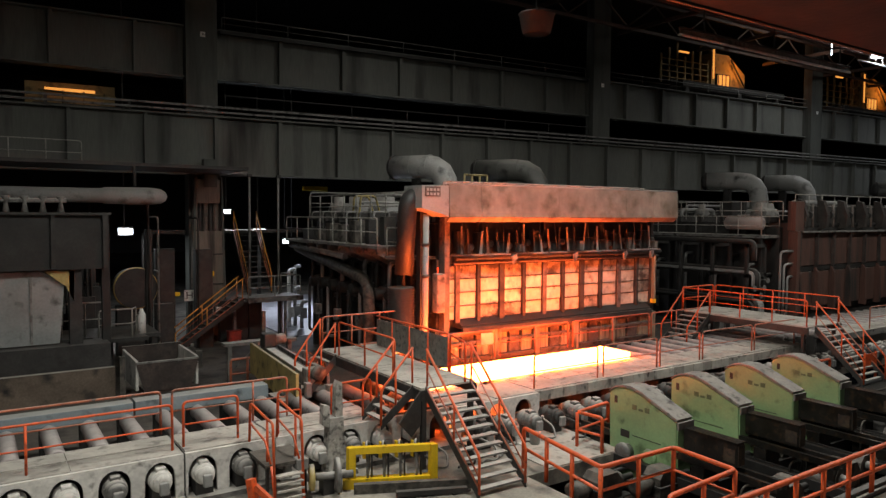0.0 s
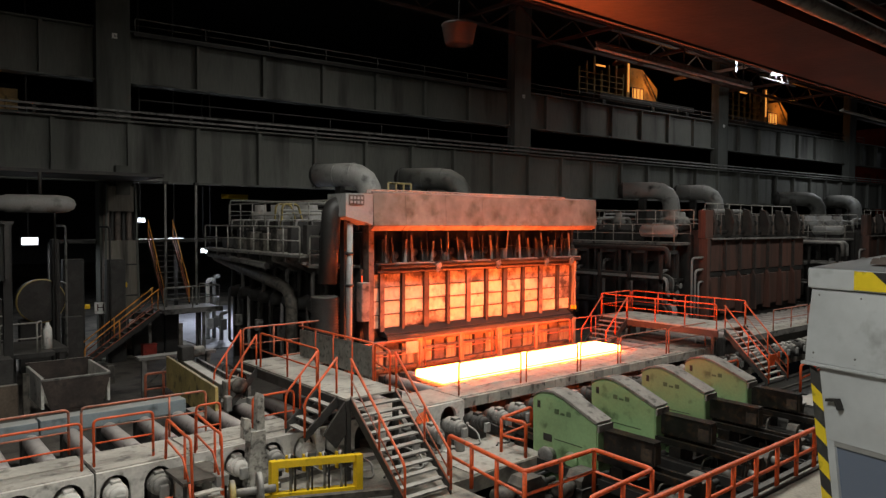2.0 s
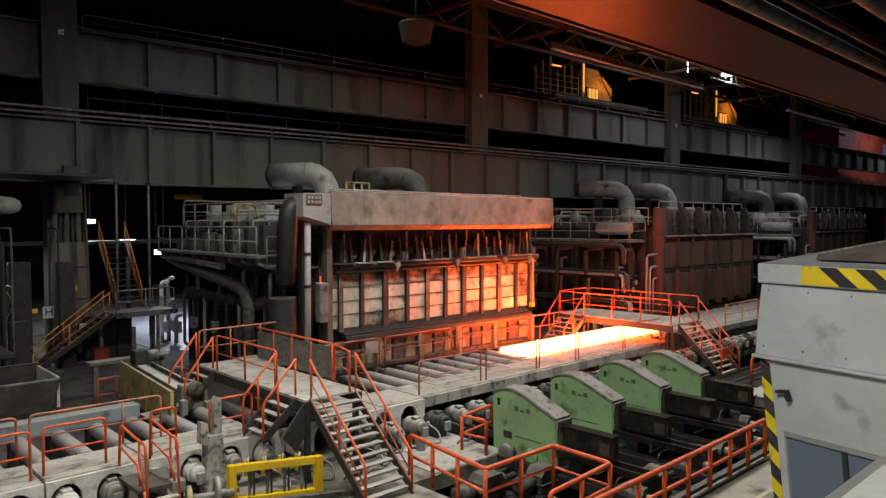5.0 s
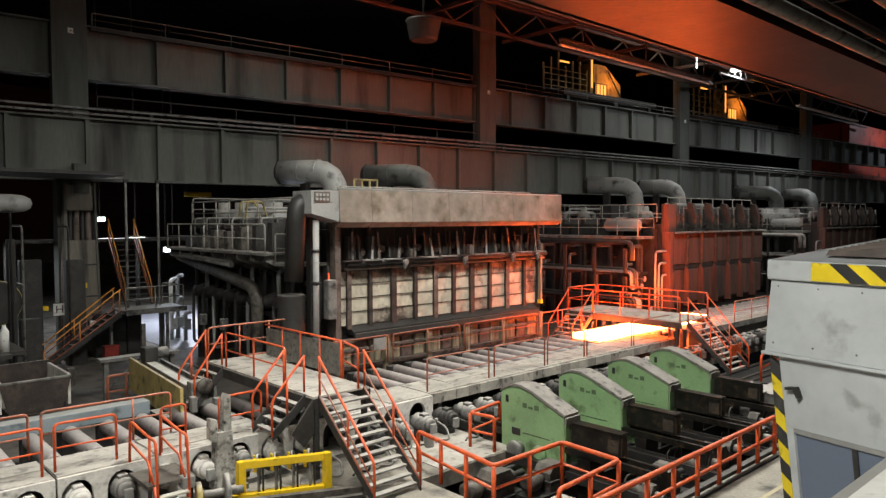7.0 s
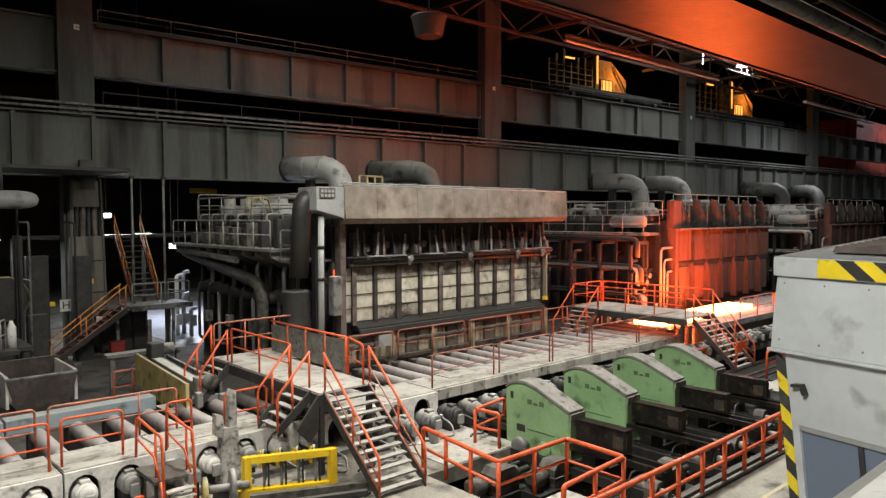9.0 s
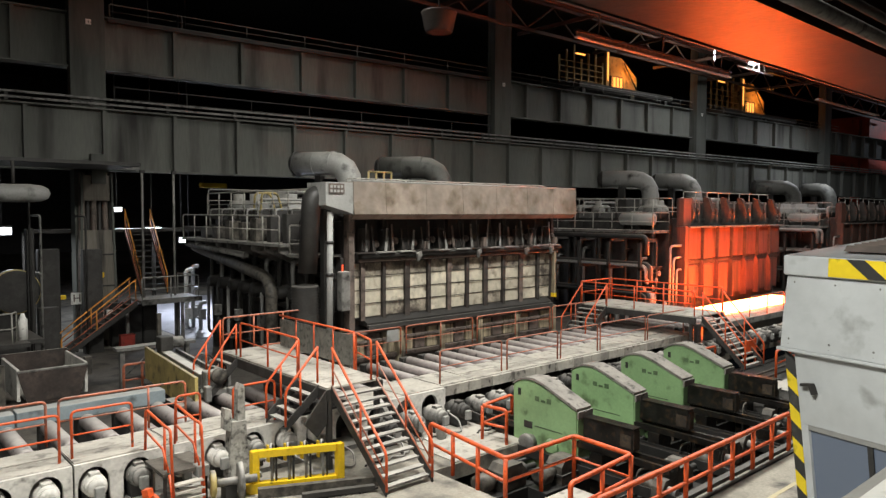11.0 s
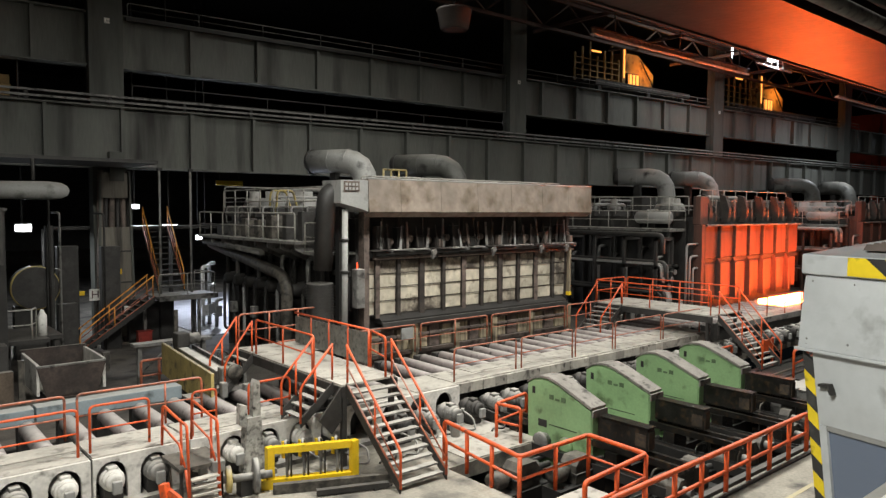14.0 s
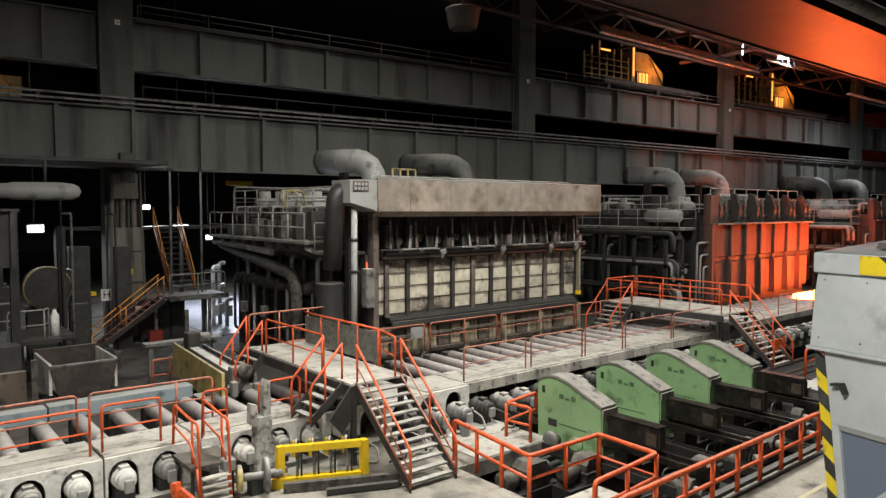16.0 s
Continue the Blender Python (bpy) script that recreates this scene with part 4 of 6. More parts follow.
part("sheet", B(14.0, 17.38, 9.5, 11.58, 0.004, 0.03), DECK, plate)
kerb = thing("pit_kerb", (15, 9.1, 0), "worn dark kerb along the pit edge", "kerb")
part("angle", B(14.2, 48.0, 9.12, 9.3, 0.0, 0.09), DARK, kerb)
part("angle", B(14.2, 48.0, 8.86, 8.98, 0.0, 0.05), DARK, kerb)
line = thing("floor_line", (14, 7.6, 0), "worn yellow painted line on the floor", "floor marking")
part("stripe", B(10, 60, 7.75, 7.87, 0.001, 0.006), OCHRE, line)

ref()
NR = "heavy bright orange tube railing at the pit"
railing([(16.55, 15.5, 0), (15.25, 12.0, 0), (17.95, 12.0, 0), (17.4, 10.1, 0), (14.7, 9.9, 0)], NR, r=0.055, posts=1.35, high=1.05)
railing([(14.2, 8.95, 0), (24.0, 9.05, 0)], NR, r=0.06, posts=1.25, high=1.05)
railing([(21.0, 16.3, 0), (19.25, 16.0, 0), (19.22, 15.1, 0)], NR, r=0.05, posts=2, high=1.0)
railing([(30.5, 16.4, 0), (35.0, 16.4, 0)], NR, r=0.05, posts=2.2, high=0.9)
railing([(34.5, 13.6, 0), (40.5, 14.3, 0)], NR, r=0.05, posts=2.0)
railing([(33.5, 11.5, 0), (36.5, 11.6, 0)], NR, r=0.05, posts=2.0)
ob = thing("orange_guard", (36.2, 15.6, 0), "orange sheet guard at the stair foot", "guard")
part("sheet", B(36.2, 37.3, 15.6, 15.65, 0.45, 1.05), ORANGE, ob)
for x in (36.25, 37.2):
    part("leg", B(x, x + 0.08, 15.58, 15.66, 0, 1.1), ORANGE, ob)

# ---- small plant before the deck ----
yf = thing("yellow_hose_frame", (12.9, 16.4, 0), "bright yellow square-tube frame that guards hoses", "frame")
D0, D1 = Vector((12.05, 16.85, 0)), Vector((13.85, 15.95, 0))
ax = (D1 - D0).normalized()
nx = Vector((-ax.y, ax.x, 0))


def oblong(p, q, w, h):
    """A square bar from p to q."""
    bm = bmesh.new()
    p, q = spot(*p), spot(*q)
    d = (q - p)
    m = Matrix.Translation((p + q) / 2) @ d.to_track_quat("X", "Z").to_matrix().to_4x4() @ Matrix.Diagonal((d.length, w, h, 1))
    bmesh.ops.create_cube(bm, size=1, matrix=m)
    return bm


for p in (D0, D1):
    part("post", oblong(p + ax * 0.0, p + Vector((0, 0, 0.98)), 0.17, 0.17), YELLOW, yf)
part("top_bar", oblong(D0 + Vector((0, 0, 0.9)) + ax * 0.09, D1 + Vector((0, 0, 0.9)) - ax * 0.09, 0.15, 0.16), YELLOW, yf)
part("bottom_bar", oblong(D0 + Vector((0, 0, 0.1)) - ax * 0.2, D1 + Vector((0, 0, 0.1)) - ax * 0.09, 0.22, 0.26), YELLOW, yf)
for k in range(4):
    p = D0.lerp(D1, 0.2 + 0.2 * k)
    ho = thing("hose_loop", p, "dusty black rubber hose looped over a yellow guard", "hose", "hose loops")
    part("loop", T([p + Vector((0, 0, 0.1)), p + Vector((0, 0, 0.62)), p + nx * 0.25 + Vector((0, 0, 1.05)), p + nx * 0.55 + ax * 0.15 + Vector((0, 0, 0.9)), p + nx * 0.7 + ax * 0.15 + Vector((0, 0, 0.2))], 0.035, 8, 0.22), STEEL, ho)
    part("drop", T([p + ax * 0.1 + Vector((0, 0, 0.12)), p + ax * 0.1 + Vector((0, 0, 0.8))], 0.025, 6), BLACK, ho)
    part("clip", oblong(p + nx * 0.5 + Vector((0, 0, 0.55)), p + nx * 0.5 + Vector((0, 0, 0.95)), 0.1, 0.04), YELLOW, ho)
tr = thing("hose_trough", (12.2, 15.6, 0), "grey steel channel on the floor beside hoses", "channel")
part("channel", oblong(D0 - nx * 0.45 + Vector((0, 0, 0.12)), D1 - nx * 0.5 + ax * 0.9 + Vector((0, 0, 0.12)), 0.16, 0.22), GRIMY, tr)
part("channel", oblong(D0 - nx * 0.95 + ax * 0.9 + Vector((0, 0, 0.1)), D1 - nx * 0.9 + ax * 0.6 + Vector((0, 0, 0.1)), 0.14, 0.12), DARK, tr)
reel = thing("axle_with_discs", (11.1, 16.9, 0), "greasy shaft with two dusty discs", "shaft")
part("shaft", turned(bmesh.new(), (10.9, 17.0, 0.42), (0.93, -0.3, 0), [(0, 0.09), (1.2, 0.09)], 12), STEEL, reel)
part("disc", turned(bmesh.new(), (10.95, 16.98, 0.42), (0.93, -0.3, 0), [(0, 0.25), (0.02, 0.3), (0.12, 0.3), (0.14, 0.25)], 20), OCHRE, reel)
part("disc", turned(bmesh.new(), (11.55, 16.79, 0.42), (0.93, -0.3, 0), [(0, 0.3), (0.02, 0.4), (0.12, 0.4), (0.14, 0.3)], 20), STEEL, reel)
part("stand", B(11.2, 11.5, 16.75, 17.05, 0, 0.34), BLACK, reel)
ref(18.0)
# landing with ladder from the deck to the floor
ld = thing("deck_ladder", (10.2, 17.1, 0), "dusty landing and ladder with orange handrails down from the deck", "ladder")
part("landing", B(10.05, 11.2, 17.0, 18.3, PASS - 0.3, PASS - 0.22), GRIMY, ld)
part("side_box", B(10.85, 11.15, 16.9, 17.25, PASS - 0.45, PASS - 0.2, bevel=0.02), PIPE, ld)
for k in range(5):
    part("rung", B(10.25, 10.95, 16.75 - 0.03 * k, 16.95 - 0.03 * k, 0.62 - 0.16 * k, 0.66 - 0.16 * k), DECK, ld)
for x in (10.2, 10.95):
    part("stile", T([(x, 16.7, 0), (x, 17.0, PASS - 0.25)], 0.035), ORANGE, ld)
    part("grab_rail", T([(x, 16.75, 0.05), (x, 16.9, PASS + 0.75), (x, 17.3, PASS + 0.75), (x - 0.1, 18.3, PASS + 0.95), (x - 0.1, 18.4, PASS)], 0.032, 8, 0.12), ORANGE, ld)
    part("grab_rail", T([(x - 0.02, 17.0, PASS - 0.2), (x - 0.05, 17.3, PASS + 0.25), (x - 0.1, 18.3, PASS + 0.45)], 0.025, 6), ORANGE, ld)
    part("upright", T([(x, 17.3, PASS - 0.3), (x, 17.3, PASS + 0.75)], 0.03), ORANGE, ld)
for k in range(4):
    part("support", B(10.1 + 1.0 * (k % 2), 10.17 + 1.0 * (k % 2), 17.1 + 1.0 * (k // 2), 17.17 + 1.0 * (k // 2), 0, PASS - 0.3), DARK, ld)
# grey cast fork by the deck
CAST = mat("rough_cast_grey", (0.34, 0.33, 0.3), 0.85, vary=0.35, scale=3.0, grime=0.3, dust=0.4, bump=0.4)
fk = thing("cast_fork", (12.35, 18.0, 0), "rough pale-grey cast bracket standing at the deck edge", "bracket")
part("stem", prism(bmesh.new(), [(12.05, 0.12), (12.75, 0.12), (12.62, 0.9), (12.6, 1.45), (12.2, 1.45), (12.15, 0.9)], "y", 17.9, 18.25), CAST, fk)
part("arm", prism(bmesh.new(), [(12.38, 1.45), (12.6, 1.45), (12.58, 2.3), (12.46, 2.35), (12.4, 2.2)], "y", 17.95, 18.2), CAST, fk)
part("arm", prism(bmesh.new(), [(12.0, 1.3), (12.2, 1.2), (12.2, 1.75), (12.02, 1.8)], "y", 17.95, 18.2), CAST, fk)
part("opening", B(12.3, 12.42, 17.885, 17.898, 0.2, 0.42), BLACK, fk)
part("base", B(11.9, 12.95, 17.7, 18.35, 0, 0.12), STEEL, fk)
ref()
tip = thing("orange_post", (9.6, 16.2, 0), "short bright orange barrier post", "barrier")
part("post", oblong(Vector((9.35, 16.6, 0)), Vector((9.3, 16.75, 0.75)), 0.16, 0.16), ORANGE, tip)
part("brace", oblong(Vector((9.8, 16.2, 0.05)), Vector((9.35, 16.65, 0.6)), 0.12, 0.12), ORANGE, tip)

# ---- transfer beam and skip beyond the rollers ----
ob2 = thing("transfer_beam", (14.2, 22.5, 0), "long worn yellow transfer beam with greasy drive parts", "beam")
part("side_plate", prism(bmesh.new(), [(13.87, 22.2), (13.97, 22.2), (16.05, 28.7), (15.95, 28.7)], "z", 0.65, 1.75), OCHRE, ob2)
part("tray", prism(bmesh.new(), [(14.1, 22.6), (15.25, 22.6), (17.15, 28.7), (16.05, 28.7)], "z", 1.05, 1.2), STEEL, ob2)
part("side_plate", prism(bmesh.new(), [(15.25, 22.6), (15.35, 22.6), (17.25, 28.7), (17.15, 28.7)], "z", 0.85, 1.55), STEEL, ob2)


def lengthwise(name, o1, o2, z0, z1, material, f0=0.0, f1=1.0):
    """A strip that runs along the transfer beam, o1 to o2 beside its yellow plate."""
    xa, xb, ya, yb = 14.1 + 1.95 * f0, 14.1 + 1.95 * f1, 22.6 + 6.1 * f0, 22.6 + 6.1 * f1
    part(name, prism(bmesh.new(), [(xa + o1, ya), (xa + o2, ya), (xb + o2, yb), (xb + o1, yb)], "z", z0, z1), material, ob2)


lengthwise("box_girder", 0.36, 0.62, 1.201, 1.62, STEEL, 0.08, 0.94)
lengthwise("girder_lid", 0.33, 0.65, 1.621, 1.65, PALE, 0.08, 0.94)
lengthwise("chain_slot", 0.66, 0.8, 1.201, 1.25, BLACK)
lengthwise("guide_rail", 0.84, 0.96, 1.201, 1.5, GRIMY)
lengthwise("cable_trough", 0.05, 0.2, 1.201, 1.36, DARK)
for k in range(9):
    x, y = 14.72 + 0.2 * k, 22.95 + 0.62 * k
    part("cross_clamp", B(x - 0.05, x + 0.42, y, y + 0.09, 1.255, 1.46 + 0.05 * (k % 2)), GRIMY if k % 2 else STEEL, ob2)
part("end_block", B(14.5, 15.1, 22.62, 23.02, 1.21, 1.78, bevel=0.04), STEEL, ob2)
part("sprocket", turned(bmesh.new(), (14.9, 22.5, 1.62), (0, 1, 0), [(0, 0.08), (0.0, 0.24), (0.1, 0.24), (0.1, 0.08)], 16), GRIMY, ob2)
part("end_block", B(14.3, 14.5, 22.3, 22.58, 0.95, 1.4, bevel=0.03), STEEL, ob2)
part("end_block", B(15.1, 15.35, 22.3, 22.58, 0.95, 1.25, bevel=0.03), STEEL, ob2)
part("drive_head", B(16.0, 16.5, 27.7, 28.3, 1.66, 2.15, bevel=0.04), DARK, ob2)
part("drive_motor", turned(bmesh.new(), (16.5, 28.0, 1.9), (1, 0, 0), [(0, 0.14), (0.05, 0.2), (0.5, 0.2), (0.55, 0.12)], 14), STEEL, ob2)
part("mast", B(16.35, 16.5, 28.5, 28.65, 1.2, 2.9), GRIMY, ob2)
part("motor_cover", B(16.5, 17.1, 25.4, 26.0, 0.3, 1.35, bevel=0.05), OLDORANGE, ob2, "dirty orange motor cover")
for k in range(4):
    x, y = 15.9 + 0.22 * k, 24.4 + 0.7 * k
    part("hose", T([(x, y, 1.2), (x + 0.1, y, 1.75 - 0.1 * (k % 2)), (x + 0.55, y + 0.1, 1.6), (x + 0.7, y + 0.2, 0.3)], 0.035, 6, 0.2), STEEL if k % 2 else DARK, ob2)
part("bearer", B(16.0, 16.7, 24.0, 26.8, 0.0, 0.29), DARK, ob2)
for x, y in ((14.3, 23.0), (16.1, 27.5)):
    part("stand", B(x, x + 0.8, y, y + 0.5, 0, 1.05), DARK, ob2)
ref(30.0)
sk = thing("scrap_skip", (13.5, 31.5, 0), "rusty brown open skip with pale dusty rims", "skip")
SKIP = mat("skip_steel", (0.045, 0.033, 0.028), 0.8, vary=0.4, scale=1.5, grime=0.3, dust=0.7)
part("front_wall", prism(bmesh.new(), [(12.4, 0.15), (14.2, 0.15), (14.5, 1.15), (12.1, 1.15)], "y", 29.9, 30.0), SKIP, sk)
part("back_wall", prism(bmesh.new(), [(12.4, 0.15), (14.2, 0.15), (14.5, 1.35), (12.1, 1.35)], "y", 33.0, 33.12), SKIP, sk)
for x in (12.1, 14.4):
    part("side_wall", B(x, x + 0.1, 30.0, 33.0, 0.2, 1.25), PALE, sk)
part("bottom", B(12.4, 14.2, 29.95, 33.05, 0.05, 0.18), SKIP, sk)
part("rim", T([(12.1, 29.95, 1.18), (14.5, 29.95, 1.18)], 0.05, 6), STEEL, sk)
part("lug", B(14.51, 14.75, 30.3, 30.6, 0.7, 1.35), GRIMY, sk)
sk2 = thing("low_wall", (6, 30, 0), "brown dust-stained low wall beside a skip", "wall panel")
part("panel", B(2.0, 11.4, 30.2, 30.5, 0, 1.1), mat("brown_dust_wall", (0.13, 0.1, 0.075), 0.9, vary=0.3, scale=0.8, grime=0.3, dust=0.7), sk2)
part("post", B(11.5, 11.7, 29.8, 30.0, 0, 1.5), GRIMY, sk2)
bench = thing("work_bench", (14.0, 33, 0), "grey plank trestle beyond a skip", "trestle")
part("plank", B(15.6, 18.8, 30.0, 30.55, 1.45, 1.56), STEEL, bench)
for x in (15.75, 18.4):
    part("leg", B(x, x + 0.18, 30.1, 30.3, 0, 1.449), STEEL, bench)
part("strut", T([(15.95, 30.2, 0.5), (17.2, 30.2, 1.44)], 0.03, 6), STEEL, bench)
for a, b in ((15.6, 17.0), (17.2, 18.4)):
    railing([(a, 29.2, 0), (b, 29.2, 0)], "low dirty orange guard railing", OLDORANGE, high=1.1, posts=0.8, r=0.05)

ref()
# ---- operator pulpit beside the camera ----
CAB = Matrix.Translation((5.96, 2.32, 0)) @ Matrix(((-0.38, 0.925, 0, 0), (-0.925, -0.38, 0, 0), (0, 0, 1, 0), (0, 0, 0, 1)))
cab = thing("operator_pulpit", (5.96, 2.32, 4.0), "pale grey sheet-metal operator pulpit with yellow and black hazard edges", "control cabin")


def cab_part(name, bm, material, parent=cab, label=""):
    bmesh.ops.transform(bm, matrix=CAB, verts=bm.verts)
    for v in bm.verts:
        v.co = (0.898 * v.co.x - 0.206 * v.co.y, 0.885 * v.co.y, v.co.z)
    return part(name, bm, material, parent, label)


ref("plain")
STRIPE = mat("black_stripe_paint", (0.03, 0.03, 0.03), 0.5, vary=0.2, scale=3, grime=0.1, grime_color=(0.1, 0.1, 0.09))
HAZ = mat("hazard_yellow", (0.78, 0.58, 0.02), 0.5, vary=0.1, scale=4, grime=0.08)
fascia = cab_part("fascia", B(0, 2.8, 0.0, 2.2, 6.085, 6.22, bevel=0.012), GREY)
body = cab_part("upper_body", prism(bmesh.new(), [(0.03, 6.08), (0.0, 5.84), (-0.02, 5.6), (2.1, 5.6), (2.1, 6.08)], "x", 0.015, 2.8), GREY)
cab_part("ledge", B(-0.01, 2.8, -0.035, 2.1, 5.575, 5.598, bevel=0.006), GREY)
lower = cab_part("lower_body", prism(bmesh.new(), [(0.015, 5.57), (0.095, 5.08), (2.1, 5.08), (2.1, 5.57)], "x", 0.105, 2.8), GREY)
wf = cab_part("window_frame", prism(bmesh.new(), [(0.095, 5.078), (0.24, 4.15), (0.3, 4.15), (0.155, 5.078)], "x", 0.105, 0.165), GREY)
cab_part("window_frame", prism(bmesh.new(), [(0.095, 5.078), (0.1, 5.045), (0.16, 5.045), (0.155, 5.078)], "x", 0.166, 2.8), PIPE)
glass = bpy.data.materials.new("tinted_window_glass")
glass.use_nodes = True
gb = glass.node_tree.nodes["Principled BSDF"]
gb.inputs["Base Color"].default_value = (0.13, 0.16, 0.22, 1)
gb.inputs["Roughness"].default_value, gb.inputs["IOR"].default_value = 0.2, 1.5
cab_part("window_pane", prism(bmesh.new(), [(0.12, 5.044), (0.265, 4.15), (0.275, 4.15), (0.13, 5.044)], "x", 0.166, 2.8), glass)
cab_part("mullion", prism(bmesh.new(), [(0.105, 5.044), (0.25, 4.15), (0.26, 4.15), (0.115, 5.044)], "x", 0.62, 0.66), STRIPE)
cab_part("base", B(0.11, 2.8, 0.3, 2.1, 3.6, 4.149), GREY)
# hazard edge down the corner
for k in range(12):
    z1 = 5.56 - 0.118 * k
    lean = 0.0 + 0.1565 * (5.57 - z1)
    lean2 = 0.1565 * (5.57 - z1 + 0.116)
    q = prism(bmesh.new(), [(0.02, z1), (0.104, z1 - 0.06), (0.104, z1 - 0.176), (0.02, z1 - 0.116)], "y", 0.0, 0.03)
    for v in q.verts:
        v.co.y += 0.015 + 0.1565 * (5.57 - v.co.z)
    cab_part("hazard_band", q, HAZ if k % 2 else STRIPE)
for k in range(9):
    x = 0.38 + 0.27 * k
    cab_part("hazard_band", prism(bmesh.new(), [(x, 6.212), (x + 0.135, 6.212), (x + 0.3, 6.095), (x + 0.165, 6.095)], "y", -0.008, -0.002), HAZ)
    cab_part("hazard_band", prism(bmesh.new(), [(x + 0.135, 6.212), (x + 0.27, 6.212), (x + 0.435, 6.095), (x + 0.3, 6.095)], "y", -0.008, -0.002), STRIPE)
cab_part("hazard_band", prism(bmesh.new(), [(0.38, 6.212), (0.545, 6.095), (0.38, 6.095)], "y", -0.008, -0.002), HAZ)
cab_part("roof_slope", prism(bmesh.new(), [(0.02, 6.222), (2.2, 6.222), (2.2, 6.46)], "x", 0.02, 2.8), GREY)
cab_part("roof_lip", prism(bmesh.new(), [(0.0, 6.222), (0.018, 6.222), (0.018, 6.5), (0.0, 6.48)], "y", 1.6, 2.2), GREY)
for k in range(18):
    y = 0.16 + 0.07 * k
    cab_part("roof_slat", prism(bmesh.new(), [(y, 6.236 + 0.1095 * y), (y + 0.035, 6.236 + 0.1095 * y), (y + 0.05, 6.27 + 0.1095 * y), (y + 0.03, 6.275 + 0.1095 * y)], "x", 0.35, 2.8), BUCK)
for z in (5.62, 5.66, 6.04):
    for k in range(7):
        cab_part("rivet", turned(bmesh.new(), (0.08 + 0.33 * k, 0.03 if z > 6 else -0.012, z), (0, -1, 0), [(0, 0.009), (0.006, 0.007)], 8), STEEL)
cab_part("bracket", prism(bmesh.new(), [(0.17, 5.37), (0.25, 5.38), (0.28, 5.31), (0.265, 5.31), (0.24, 5.36), (0.17, 5.35)], "y", 0.0, 0.05), DARK)
ref()
# the gallery on which the camera stands
gal = thing("gallery", (-6, -6, 4.8), "grey steel gallery floor with a pale parapet cap", "gallery")
part("floor_sheet", B(-6, 5.3, -6, 1.36, 4.75, 4.85), STEEL, gal)
for x, y in ((-5.8, -5.8), (5.0, -5.8), (5.0, 1.1), (-5.8, 1.1)):
    part("leg", B(x, x + 0.15, y, y + 0.15, 0, 4.75), DARK, gal)
part("parapet", B(-6, 5.25, 1.22, 1.34, 4.852, 5.18), PIPE, gal)
part("parapet_cap", B(-6, 5.25, 1.02, 1.25, 5.182, 5.21), WHITE, gal)
cab_legs = thing("pulpit_stand", (6.5, 0.5, 0), "dark steel stand under the operator pulpit", "stand")
for x, y in ((6.1, 1.9), (7.6, 1.1), (5.6, 0.2), (7.0, -0.6)):
    part("leg", B(x, x + 0.2, y, y + 0.2, 0, 3.6), DARK, cab_legs)

# ---- clutter at the foot of the deck ----
rnd = random.Random(4)
for k in range(10):
    x = 12.9 + 0.75 * k
    cl = thing("grease_line", (x, 16.9, 0), "dusty grease hose on the floor by the drives", "hose", "grease hoses")
    y = 16.3 + rnd.uniform(0, 0.9)
    part("hose", T([(x, y, 0.04), (x + 0.3, y + 0.2, 0.05), (x + 0.5, y - 0.1, 0.05), (x + 0.8, y + 0.3, 0.3), (x + 0.8, 17.7, 0.45)], 0.03, 6, 0.15), DARK if k % 2 else STEEL, cl)
    part("nipple", turned(bmesh.new(), (x + 0.8, 17.7, 0.42), (0, 0, 1), [(0, 0.05), (0.1, 0.05)], 8), STEEL, cl)
for k in range(7):
    x, y = 16.6 + rnd.uniform(0, 2.4), 16.4 + rnd.uniform(0, 1.2)
    lump = thing("scale_lump", (x, y, 0.03), "small lump of mill scale on the floor plate", "debris", "debris lumps")
    s = rnd.uniform(0.05, 0.12)
    q = bmesh.new()
    bmesh.ops.create_icosphere(q, subdivisions=1, radius=s)
    for v in q.verts:
        v.co = spot(x, y, 0.03) + Vector((v.co.x * rnd.uniform(0.7, 1.4), v.co.y * rnd.uniform(0.7, 1.4), max(-0.001, v.co.z * 0.8)))
    part("lump", q, STEEL if k % 2 else PALE, lump)
for k in range(5):
    pk = thing("floor_channel", (12.5, 14.2 + 0.36 * k, 0), "steel floor channel in worn grating", "channel", "floor channels")
    y = 16.05 - 0.28 * k
    part("bar", B(12.6 + 0.25 * k, 14.15, y, y + 0.09, 0.001, 0.05), STEEL if k % 2 else DARK, pk)
bk = thing("pale_bucket", (18.3, 17.0, 0), "grey dented bucket on the floor plate", "bucket")
part("shell", turned(bmesh.new(), (18.5, 16.9, 0.03), (0, 0, 1), [(0, 0.13), (0.3, 0.17), (0.32, 0.18), (0.32, 0.15), (0.05, 0.12)], 16), PIPE, bk)

# ---- second and third furnace ----
RED = mat("rust_red_plate", (0.078, 0.036, 0.026), 0.7, vary=0.4, scale=0.8, grime=0.34, dust=0.5, streak=True)


